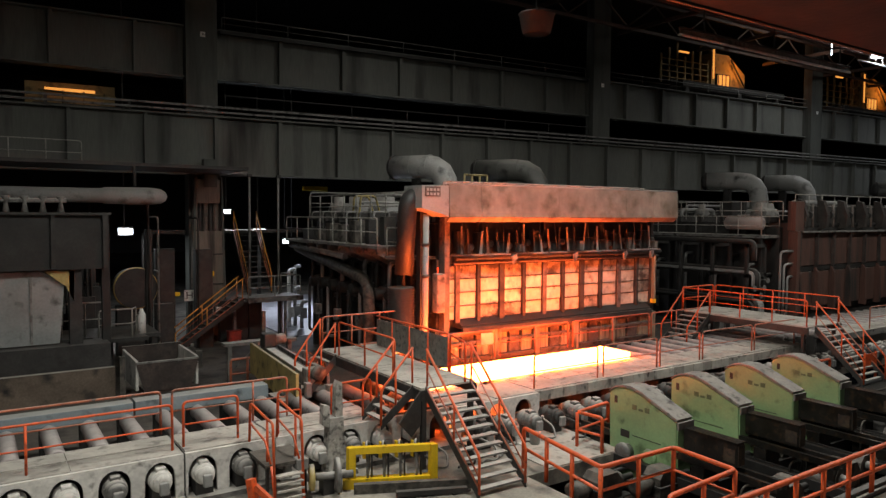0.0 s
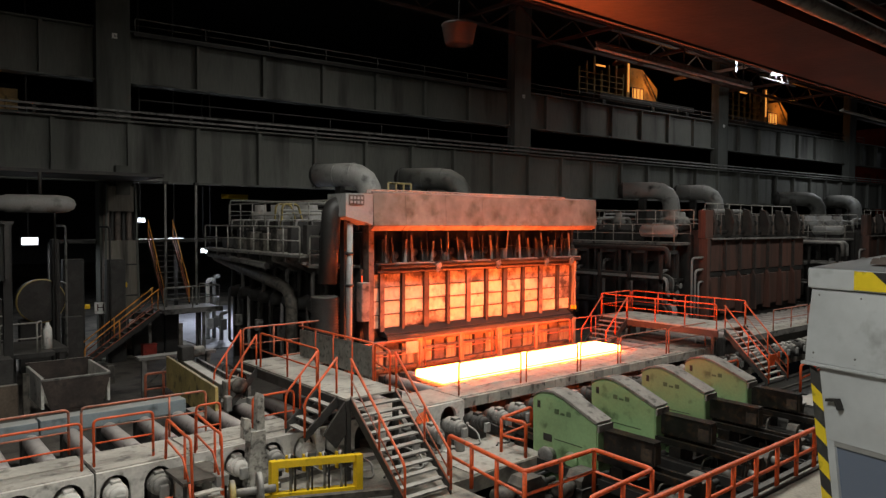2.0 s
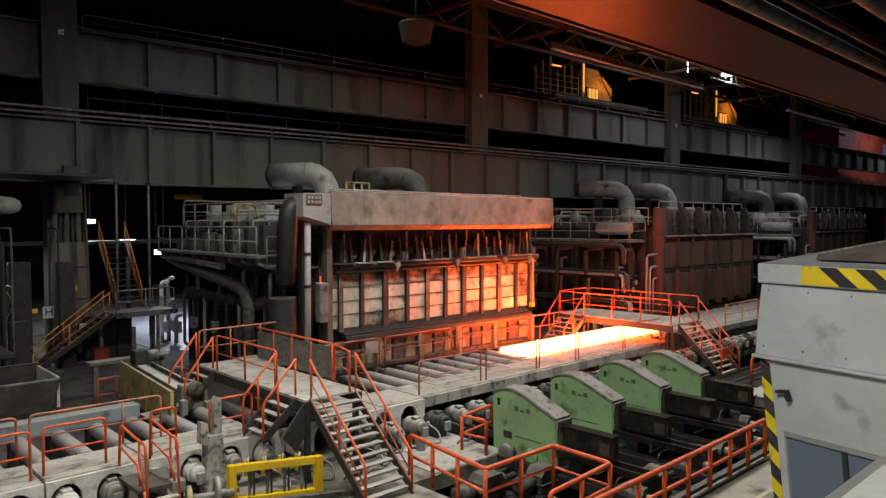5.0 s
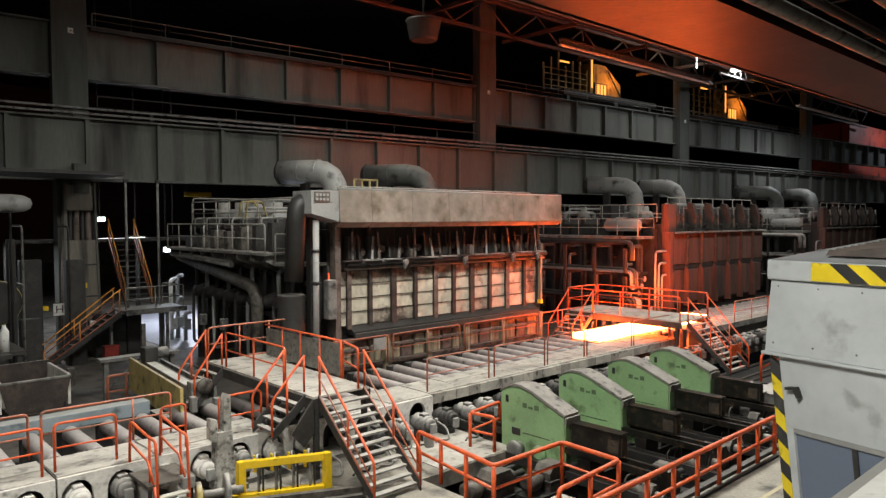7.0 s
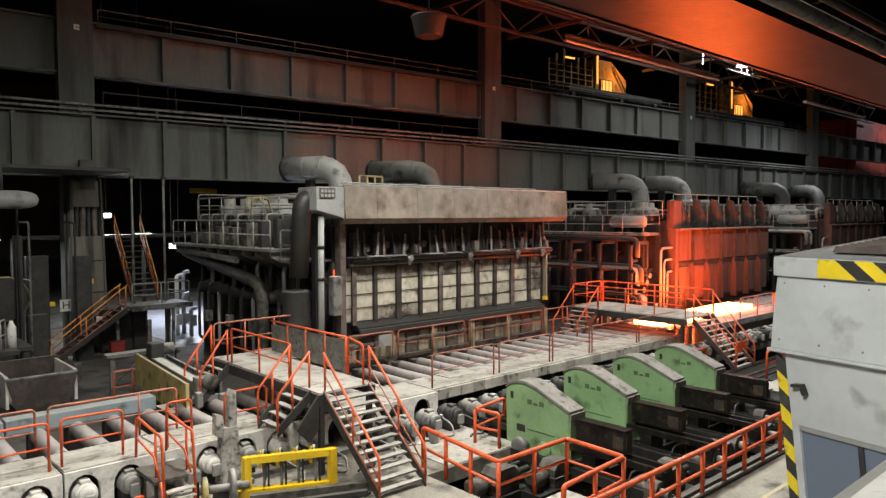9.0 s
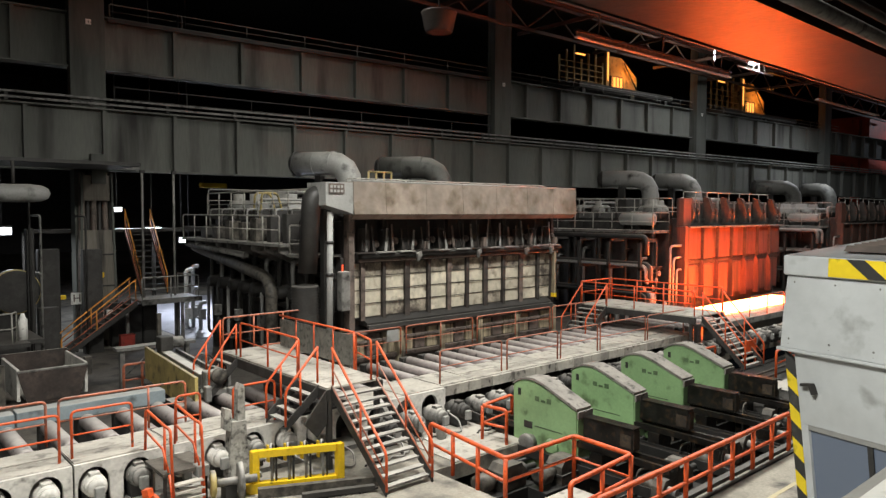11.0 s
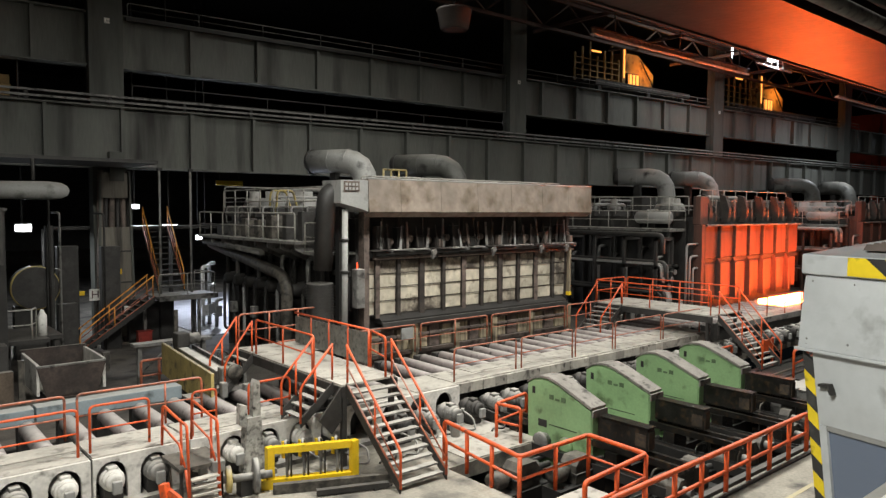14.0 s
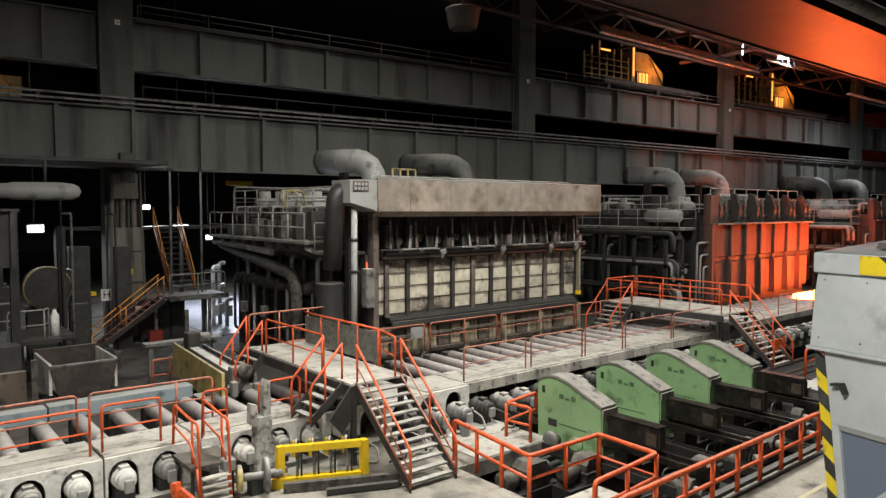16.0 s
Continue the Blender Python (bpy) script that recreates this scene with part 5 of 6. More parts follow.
def far_furnace(x0, x1, seed):
    ref(FY)
    f = thing("reheating_furnace", (x0, FY, 0), "sooty reheating furnace with closed rust-brown doors", "furnace", "reheating furnaces")
    part("shell", B(x0, x1, FY + 0.4, 37, 0, 6.0), DARK, f)
    n = 7
    for k in range(n):
        a, b = x0 + (x1 - x0) * k / n, x0 + (x1 - x0) * (k + 1) / n
        part("door_plate", B(a + 0.06, b - 0.06, FY - 0.05, FY + 0.38, 3.75, 5.6, bevel=0.02), RED, f)
        part("door_rib", B(a - 0.06, a + 0.058, FY - 0.25, FY + 0.2, 3.7, 5.7), STAY, f)
        part("lower_door", B(a + 0.18, b - 0.18, FY + 0.0, FY + 0.38, 1.4, 3.4, bevel=0.03), RED, f)
        part("lower_post", prism(bmesh.new(), [(FY + 0.1, 1.2), (FY - 0.35, 1.2), (FY - 0.3, 3.3), (FY - 0.1, 3.65), (FY + 0.1, 3.65)], "x", a - 0.09, a + 0.09), RED, f)
        part("upper_back", B(a + 0.06, b - 0.06, FY + 0.5, FY + 0.6, 5.7, 7.2), DARK, f)
    for k in range(6):
        a = x0 + 0.6 + (x1 - x0 - 1) * k / 5.3
        part("lift_bracket", prism(bmesh.new(), [(FY + 0.5, 5.75), (FY - 0.1, 5.9), (FY - 0.2, 6.6), (FY + 0.1, 7.4), (FY + 0.5, 7.5)], "x", a, a + 0.34), STAY, f)
        part("wheel", turned(bmesh.new(), (a + 0.8, FY + 0.1, 6.6), (1, 0, 0), [(0, 0.2), (0.12, 0.2)], 12), DARK, f)
        part("counter_arm", T([(a + 0.9, FY - 0.1, 5.9), (a + 1.2, FY + 0.1, 7.2)], 0.07, 8), BUCK, f)
    part("ledge", B(x0, x1, FY - 0.4, FY + 0.1, 5.62, 5.7), STEEL, f)
    # black strip between the door rows: shade put into its colour
    part("shade_strip", B(x0, x1, FY - 0.02, FY + 0.3, 3.45, 3.7), BLACK, f)
    part("edge_column", B(x0 - 0.5, x0 - 0.15, FY - 0.3, FY + 0.3, 0, 5.7), RED, f)
    part("corner_panel", B(x0 - 0.45, x0 + 0.5, FY - 0.12, FY + 0.42, 5.71, 7.35, bevel=0.03), RED, f)
    for k in range(9):
        y = 25.6 + k * 1.2
        part("side_buckstay", B(x0 - 0.35, x0, y - 0.12, y + 0.12, 0, 5.9), DARK, f)
        part("side_pipe", T([(x0 - 0.9, y + 0.5, 0.6), (x0 - 0.9, y + 0.5, 3.2 + 0.5 * (k % 3)), (x0 - 0.2, y + 0.5, 3.2 + 0.5 * (k % 3))], 0.1, 8, 0.25), PIPE if k % 2 else DARK, f)
    part("side_platform", B(x0 - 2.2, x0, 25.5, 36.8, 5.3, 5.45), STEEL, f)
    for k in range(6):
        part("platform_post", B(x0 - 2.1, x0 - 1.95, 25.6 + 2.1 * k, 25.75 + 2.1 * k, 0, 5.3), DARK, f)
    part("side_tank", turned(bmesh.new(), (x0 - 1.2, 26.0, 6.1), (0, 1, 0), [(0, 0.15), (0.15, 0.36), (2.6, 0.36), (2.8, 0.15)], 16), PIPE, f)
    railing([(x0 - 2.15, 25.6, 5.45), (x0 - 2.15, 36.7, 5.45)], GREYR, STR, posts=1.5, group="service railings")
    railing([(x0 - 2.1, 25.6, 5.45), (x0 - 0.2, 25.6, 5.45)], GREYR, STR, posts=1.5, group="service railings")
    furnace_roof(x0, seed, "furnace roofs")
    for k in range(3):
        lad = thing("pipe_loop", (x0 - 1.0, FY + 0.2 + k * 0.4, 0), "bent grey service pipes beside a furnace", "pipe", "service pipes")
        part("loop", T([(x0 - 1.8 + 0.4 * k, FY, 1.0), (x0 - 1.8 + 0.4 * k, FY, 4.6 - 0.7 * k), (x0 - 0.5, FY, 4.6 - 0.7 * k)], 0.065, 8, 0.3), PIPE, lad)
    ref()
    return f


far_furnace(48.0, 62.0, 31)
far_furnace(75.0, 89.8, 47)
flue(52.4, 59.0, 33.0, 9.0, 0.62, PIPE, "fat pale grey flue duct with an elbow")
flue(60.6, 66.8, 33.4, 9.1, 0.62, PIPE, "fat pale grey flue duct with an elbow", foot=0.0)
flue(77.6, 87.0, 33.0, 9.0, 0.7, DUCT2, "fat dark grey flue duct with an elbow")
flue(89.5, 97.0, 33.0, 9.0, 0.7, DUCT2, "fat dark grey flue duct with an elbow", foot=0.0)

# ---- runway fittings ----
for z, y in ((11.62, 40.5), (11.87, 40.5)):
    rr = thing("runway_rail", (XA, y, z), "pale worn steel rail along the crane girder", "rail", "runway rails")
    runway.append(rr)
    part("bar", B(XA, XB, y - 0.06, y + 0.06, z - 0.05, z + 0.05), STEEL, rr)
    for k in range(48):
        part("chair", B(XA + 3.9 * k, XA + 3.9 * k + 0.16, y - 0.05, y + 0.05, 11.45 if z < 11.7 else 11.67, z - 0.05), DARK, rr)
for a, b, y, z, high in ((XA, -11, 40.7, 11.45, 1.1), (21.6, 48.9, 40.9, 11.45, 1.1), (21.6, 48.9, 41.3, 15.95, 0.65), (51, 110, 41.3, 15.95, 0.65)):
    runway.append(railing([(a, y, z), (b, y, z)], "thin dark handrail on the girder", STEEL if z > 15 else DARK, posts=4, r=0.03, group="girder railings", high=high))
ca = thing("cable_tray", (21, 40.7, 13.9), "dark cable tray under the upper girder", "cable tray")
runway.append(ca)
part("tray", B(21.4, 48.9, 41.0, 41.3, 15.7, 15.868), DARK, ca)
for cx in COLS[1:4]:
    pl = thing("column_plate", (cx, 40.66, 15.0), "small pale square plate on a column", "plate", "column plates")
    runway.append(pl)
    part("plate", B(cx - 0.15, cx + 0.12, 40.66, 40.695, 15.35, 15.6), WHITE, pl)
    part("mark", B(cx - 0.05, cx + 0.03, 40.652, 40.658, 15.43, 15.52), STEEL, pl)

# ---- under the girder, far left ----
cx = COLS[1]
dress = thing("cable_riser", (cx, 40.2, 0), "bundle of dark pipes and trays up a hall column", "cables")
runway.append(dress)
part("shield", B(cx - 0.95, cx + 0.75, 39.98, 40.04, 0.3, 5.6), mat("brown_grey_shield", (0.17, 0.155, 0.13), 0.8, vary=0.3, scale=0.8, grime=0.3, streak=True), dress)
for k in range(6):
    part("riser", T([(cx - 0.9 + 0.33 * k, 40.2, 0), (cx - 0.7 + 0.27 * k, 40.2, 8.3)], 0.09 if k % 2 else 0.14, 8), DARK if k % 2 else BUCK, dress)
for s in (-1, 1):
    part("tray_side", prism(bmesh.new(), [(cx - 0.1 + s * 0.95, 0), (cx - 0.1 + s * 0.83, 0), (cx - 0.1 + s * 0.66, 8.3), (cx - 0.1 + s * 0.76, 8.3)], "y", 39.9, 40.3), COLUMN, dress)
for z in (1.2, 2.9, 4.4):
    part("strap", B(cx - 0.97, cx + 0.77, 39.93, 39.978, z, z + 0.07), DARK, dress)
part("tray_cover", B(cx - 0.72, cx + 0.55, 39.98, 40.04, 7.0, 8.2), MATS["brown_grey_shield"], dress)
head = thing("bracket_head", (cx, 40.4, 8.3), "flat dusty bracket platform at the column head", "bracket")
runway.append(head)
part("slab", B(cx - 2.0, cx + 1.9, 39.6, 40.4, 8.5, 8.62), STEEL, head)
part("neck", B(cx - 0.35, cx + 0.35, 39.9, 40.5, 7.8, 9.2), COLUMN, head)
hs = thing("letter_sign", (18.9, 39.9, 2.4), "white square sign with a dark letter H", "sign")
part("sign_plate", B(18.6, 19.15, 39.92, 39.96, 2.22, 2.76), WHITE, hs)
fc = bpy.data.curves.new("letter", "FONT")
fc.body, fc.size, fc.extrude, fc.align_x, fc.align_y = "H", 0.5, 0.004, "CENTER", "CENTER"
tmp = bpy.data.objects.new("letter", fc)
scene.collection.objects.link(tmp)
dg = bpy.context.evaluated_depsgraph_get()
me = bpy.data.meshes.new_from_object(tmp.evaluated_get(dg))
bpy.data.objects.remove(tmp)
me.materials.append(mat("sign_black", (0.06, 0.02, 0.02), 0.6))
lt = new("letter", me)
lt.parent = hs
lt.matrix_basis = Matrix.Translation(spot(18.875, 39.912, 2.49) - AT[hs]) @ pose(0, 0, 0, 90, 0, 0)
part("sign_post", B(18.82, 18.92, 39.97, 40.05, 0, 2.5), DARK, hs)
for nm2, x, z, w, h, m in (("yellow_plate", 19.95, 3.4, 0.4, 0.24, YELLOW), ("yellow_plate", 18.2, 2.5, 0.26, 0.2, YELLOW), ("switch_box", 19.7, 1.3, 0.75, 0.62, WHITE), ("switch_box", 20.4, 1.5, 0.28, 0.34, WHITE), ("orange_box", 19.5, 0.2, 0.7, 0.9, OCHRE)):
    t2 = thing(nm2, (x, 39.9, z), {"yellow_plate": "small bright yellow plate on a column", "switch_box": "off-white switch box on a column", "orange_box": "dirty ochre cabinet at a column foot"}[nm2], "box" if "box" in nm2 else "plate")
    part("case", B(x - w / 2, x + w / 2, 39.8, 39.99, z, z + h, bevel=0.015), m, t2)
    part("mount", B(x - w / 3, x + w / 3, 39.992, 40.3, z + 0.02, z + h - 0.02), DARK, t2)
YR = mat("yellow_orange_rail", (0.6, 0.25, 0.04), 0.5, vary=0.25, scale=3, grime=0.2)
stair("side_stair", 17.2, 20.75, 37.9, 38.9, 0, 2.4, 12, "x", "dark steel stair with orange and yellow handrails", rail_tone=YR, tone=DARK)
lz = thing("stair_landing", (21.3, 37.6, 2.4), "grey steel landing of the side stair", "landing")
part("floor_sheet", B(20.77, 23.9, 37.6, 39.6, 2.28, 2.4), STEEL, lz)
part("edge", B(20.77, 23.9, 37.5, 37.58, 2.2, 2.44), STEEL, lz)
for x, y in ((22.9, 37.7), (23.7, 39.4), (21.0, 39.4)):
    part("leg", B(x, x + 0.14, y, y + 0.14, 0, 2.28), STEEL, lz)
railing([(20.85, 37.65, 2.4), (23.8, 37.65, 2.4), (23.8, 39.5, 2.4)], GREYR, STR, posts=1.4, group="service railings")
stair("side_stair", 21.9, 23.3, 39.6, 42.2, 2.4, 5.6, 12, "y", "dark steel stair with orange and yellow handrails", rail_tone=YR, tone=DARK)
lz2 = thing("upper_landing", (21.5, 42.2, 5.5), "dark upper landing behind the girder", "landing")
part("floor_sheet", B(18, 33, 42.25, 44.5, 5.45, 5.6), DARK, lz2)
for x in (18.2, 25, 32.6):
    part("leg", B(x, x + 0.2, 44.0, 44.2, 0, 5.45), DARK, lz2)
for x in (21.7, 23.35):
    hp = thing("hanger_post", (x, 39.0, 2.4), "thin grey hanger post under the girder", "post", "hanger posts")
    part("rod", T([(x, 39.0, 0 if x > 23 else 2.4), (x, 39.0, 8.4)], 0.06, 8), STEEL, hp)
    part("shoe", B(x - 0.12, x + 0.12, 38.9, 39.1, 8.3, 8.44), DARK, hp)
tk = thing("pressure_tank", (8, 36, 6.6), "long pale grey horizontal tank with a rounded end", "tank")
part("shell", turned(bmesh.new(), (4.0, 36, 7.2), (1, 0, 0), [(0, 0.3), (9.2, 0.3), (9.3, 0.35), (11.2, 0.37), (11.7, 0.32), (11.95, 0.2), (12.05, 0.0001)], 20), PIPE, tk)
part("collar", turned(bmesh.new(), (8.0, 36, 7.2), (1, 0, 0), [(0, 0.45), (0.9, 0.45)], 18), DARK, tk)
part("lug", B(8.1, 8.35, 35.8, 36.2, 7.75, 8.3), PIPE, tk)
part("lug", B(8.55, 8.8, 35.8, 36.2, 7.75, 8.3), PIPE, tk)
part("hanger", T([(14.6, 36, 7.6), (14.6, 36, 8.45)], 0.07), DARK, tk)
part("saddle_leg", B(7.4, 7.8, 35.7, 36.3, 0, 6.75), DARK, tk)
part("cross_arm", B(7.4, 20, 36.0, 40.6, 8.46, 8.6), DARK, tk)
hp = thing("dust_hood", (5, 31, 1.2), "pale grey sheet dust hood in a dark frame", "hood")
part("sheet", prism(bmesh.new(), [(5.0, 1.9), (10.0, 1.9), (10.2, 4.0), (9.4, 4.45), (5.0, 4.45)], "y", 31.6, 31.9), mat("dull_hood_sheet", (0.24, 0.25, 0.245), 0.5, vary=0.2, scale=0.7, grime=0.15), hp)
part("seam", B(9.0, 9.08, 31.55, 31.598, 1.9, 4.3), STEEL, hp)
part("gusset", prism(bmesh.new(), [(9.45, 4.46), (10.5, 4.46), (10.45, 3.4), (10.2, 3.9)], "y", 31.4, 31.55), OCHRE, hp)
part("leg", B(10.3, 10.75, 31.4, 31.9, 0, 4.5), DARK, hp)
part("leg", B(5.0, 5.4, 31.4, 31.9, 0, 4.5), DARK, hp)
part("base", B(4.5, 11.6, 31.0, 32.4, 0, 1.85), DARK, hp)
part("beam", B(2.0, 11.6, 31.2, 32.2, 4.51, 6.4), BLACK, hp)
for k in range(5):
    part("rib", B(4.2 + 1.8 * k, 4.35 + 1.8 * k, 31.05, 31.198, 4.55, 6.4), DARK, hp)
part("flange", B(2.0, 11.7, 31.0, 32.4, 6.41, 6.5), DARK, hp)
part("pipe_run", T([(2.0, 31.2, 6.9), (10.2, 31.2, 6.9)], 0.08, 8), STEEL, hp)
for k in range(4):
    part("valve", turned(bmesh.new(), (8.2 + 0.6 * k, 31.2, 6.5), (0, 0, 1), [(0, 0.12), (0.3, 0.06), (0.5, 0.14), (0.55, 0.14)], 10), STEEL, hp)
part("back_column", B(11.65, 11.95, 31.9, 32.2, 0, 6.4), BLACK, hp)
railing([(11.9, 33.0, 1.7), (13.2, 33.0, 1.7), (13.6, 33.6, 1.7)], GREYR, STR, posts=1.0, high=1.1, group="service railings")
railing([(10.9, 34.2, 1.7), (12.7, 34.2, 1.7)], GREYR, STR, posts=1.0, high=1.3, group="service railings")
pf = thing("service_platform", (10.5, 33, 0), "grey service platform with railings under a tank", "platform")
part("deck", B(10.4, 14.6, 33.6, 36.5, 1.55, 1.7), DARK, pf)
part("deck", B(11.7, 13.8, 32.9, 33.58, 1.55, 1.7), DARK, pf)
for x in (10.5, 12.5, 14.3):
    part("leg", B(x, x + 0.2, 33.7, 33.9, 0, 1.55), DARK, pf)
bot = thing("gas_bottle", (13.9, 33.3, 1.7), "white gas bottle beside a railing", "bottle")
part("body", turned(bmesh.new(), (13.95, 33.9, 1.7), (0, 0, 1), [(0, 0.16), (0.75, 0.16), (0.88, 0.08), (0.98, 0.06)], 14), WHITE, bot)
dr = thing("cable_drum", (15.0, 39, 1.7), "large dark cable drum with a pale rim", "drum")
part("core", turned(bmesh.new(), (15.6, 38.46, 3.1), (0, 1, 0), [(0, 0.9), (0.9, 0.9)], 28), DARK, dr)
part("rim", turned(bmesh.new(), (15.6, 38.5, 3.1), (0, 1, 0), [(0, 0.75), (0, 0.95), (0.09, 0.95), (0.09, 0.75)], 28), OCHRE, dr)
part("stand", B(14.8, 16.4, 38.7, 39.4, 0, 2.3), DARK, dr)
rnd = random.Random(77)
for k in range(16):
    x, y = rnd.uniform(6, 19), rnd.uniform(37.5, 39.5)
    s = thing("dark_box", (x, y, 0), "sooty dark machine cabinet under the girder", "cabinet", "dark cabinets")
    h = rnd.uniform(1.2, 6.0)
    part("case", B(x, x + rnd.uniform(0.3, 1.0), y, y + 0.5, 0, h, bevel=0.03), DARK, s)
    part("conduit", T([(x + 0.1, y - 0.08, 0), (x + 0.1, y - 0.08, h + 1.5), (x + 0.1, y + 0.8, h + 1.5)], 0.05, 6, 0.2), STEEL if k % 3 == 0 else DARK, s)


def lamp(name, at, w, h, label, glass=None, hang=None):
    """A flat lamp case with a glowing front that hangs from a rod."""
    x, y, z = at
    l = thing(name, at, label, "lamp", "lamps")
    part("case", B(x - w / 2 - 0.05, x + w / 2 + 0.05, y, y + 0.25, z - 0.05, z + h + 0.08, bevel=0.02), DARK, l)
    part("glass", B(x - w / 2, x + w / 2, y - 0.03, y - 0.003, z, z + h), glass or LAMP, l)
    part("rod", T([(x, y + 0.15, z + h), (x, y + 0.15, hang or z + h + 0.8)], 0.04, 6), DARK, l)
    return l


lamp("work_lamp", (17.0, 43.2, 5.4), 0.75, 0.32, "bright white work lamp under the girder", hang=27)
lamp("work_lamp", (23.2, 44.2, 6.5), 0.4, 0.2, "bright white work lamp under the girder", hang=27)
lamp("strip_lamp", (25.2, 44.2, 5.5), 0.9, 0.12, "white strip lamp in the passage", hang=27)
lamp("strip_lamp", (30.5, 50.0, 5.3), 1.4, 0.12, "white strip lamp in the passage", hang=27)
lamp("strip_lamp", (33.5, 54.0, 4.4), 1.6, 0.3, "white strip lamp in the passage", hang=27)
# added black boxes stand in for the shade under the landing
for k in range(3):
    x = 20.7 + 0.82 * k
    sc = thing("dark_box", (x, 40.3, 0), "black filler box under the side landing, shade in its colour", "cabinet", "dark cabinets")
    part("case", B(x, x + 0.78, 40.3, 40.9, 0, 2.1 - 0.15 * (k % 2), bevel=0.02), BLACK, sc)
    part("door", B(x + 0.05, x + 0.73, 40.27, 40.298, 0.1, 1.85), DARK, sc)
rc2 = thing("red_cabinet", (20.8, 39.2, 0), "dull red steel cabinet below the side landing", "cabinet")
part("case", B(20.5, 21.2, 39.0, 39.4, 0, 0.66, bevel=0.02), mat("dull_red_paint", (0.28, 0.035, 0.025), 0.5, vary=0.2, scale=3, grime=0.15), rc2)
part("lid", B(20.47, 21.23, 38.97, 39.43, 0.662, 0.69), MATS["dull_red_paint"], rc2)
for x, y, h, m in ((26.55, 43.2, 3.3, WHITE), (27.2, 43.6, 2.2, PIPE), (26.9, 42.4, 1.5, PIPE), (27.7, 44.4, 3.4, PIPE)):
    pp = thing("passage_standpipe", (x, y, 0), "pale standpipe with a valve in the lit passage", "pipe", "passage pipes")
    part("pipe", T([(x, y, 0.03), (x, y, h), (x + 0.5, y + 0.3, h)], 0.11, 10, 0.2), m, pp)
    part("flange", turned(bmesh.new(), (x, y, h * 0.45), (0, 0, 1), [(0, 0.2), (0.09, 0.2)], 12), m, pp)
    part("valve_box", B(x - 0.2, x + 0.2, y - 0.28, y - 0.112, 0.6, 1.2, bevel=0.03), m, pp)
yb = thing("yellow_lifting_beam", (28.2, 43.0, 7.8), "small yellow lifting beam hung under the girder", "beam")
part("bar", B(27.4, 29.1, 43.0, 43.2, 7.82, 8.08, bevel=0.02), YELLOW, yb)
for x in (27.6, 28.9):
    part("rod", T([(x, 43.1, 8.08), (x, 43.1, 9.2)], 0.03, 6), DARK, yb)
ps = solid("passage_floor", B(24.5, 40, 39.8, 60, 0.004, 0.03), mat("smooth_passage_floor", (0.34, 0.34, 0.36), 0.4, vary=0.15, scale=0.6, grime=0.1), "smooth pale passage floor between furnaces and columns", "floor", "structure")

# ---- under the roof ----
# the amber of the lamps is put into this base colour
AMB = mat("amber_light_paint", (0.32, 0.22, 0.09), 0.7, vary=0.25, scale=0.8, grime=0.25)


def amber_cabin(x, z, s):
    ref(44.0)
    c = thing("crane_trolley", (x, 43.5, z), "crane machinery on the upper girder, amber lamplight in its paint", "crane", "crane trolleys")
    runway.append(c)
    part("floor_sheet", B(x - 7 * s, x + 6 * s, 42.6, 46, z - 0.2, z), DARK, c)
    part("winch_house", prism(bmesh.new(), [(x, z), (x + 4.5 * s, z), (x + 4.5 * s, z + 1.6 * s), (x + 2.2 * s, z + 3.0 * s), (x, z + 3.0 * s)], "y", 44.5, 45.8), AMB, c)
    part("lamp_pane", B(x + 0.2 * s, x + 1.7 * s, 43.9, 43.95, z + 0.1, z + 1.2 * s), AMBER, c)
    part("lamp_case", B(x + 0.1 * s, x + 1.8 * s, 43.96, 44.3, z, z + 1.3 * s), DARK, c)
    for k in range(4):
        part("pane_bar", B(x + 0.2 * s + 0.48 * s * k, x + 0.26 * s + 0.48 * s * k, 43.84, 43.89, z + 0.1, z + 1.2 * s), DARK, c)
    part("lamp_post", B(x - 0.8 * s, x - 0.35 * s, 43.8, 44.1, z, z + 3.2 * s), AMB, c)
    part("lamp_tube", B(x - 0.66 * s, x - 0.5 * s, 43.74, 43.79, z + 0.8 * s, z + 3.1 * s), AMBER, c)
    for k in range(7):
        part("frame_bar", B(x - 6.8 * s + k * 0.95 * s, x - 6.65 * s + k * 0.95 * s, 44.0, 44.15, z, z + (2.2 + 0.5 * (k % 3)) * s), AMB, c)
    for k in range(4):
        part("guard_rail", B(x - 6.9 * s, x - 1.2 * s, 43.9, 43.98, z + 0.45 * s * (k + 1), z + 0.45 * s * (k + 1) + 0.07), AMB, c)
    part("cross_tie", T([(x + 2.2 * s, 44.2, z + 2.6 * s), (x + 4.3 * s, 44.2, z + 0.4)], 0.07, 6), DARK, c)
    part("inner_lamp", B(x - 4.2 * s, x - 3.0 * s, 44.4, 44.5, z + 2.6 * s, z + 2.72 * s), AMBER, c)
    part("inner_lamp", B(x - 2.4 * s, x - 1.7 * s, 44.4, 44.5, z + 0.2, z + 0.34), AMBER, c)
    part("carrier", B(x - 7 * s, x + 6 * s, 41.3, 45.9, z - 0.6, z - 0.21), DARK, c)
    for k in (-6.5, 0, 5):
        part("leg", B(x + k * s, x + k * s + 0.4, 41.45, 41.85, 15.952, z - 0.61), DARK, c)
    ref()
    return c


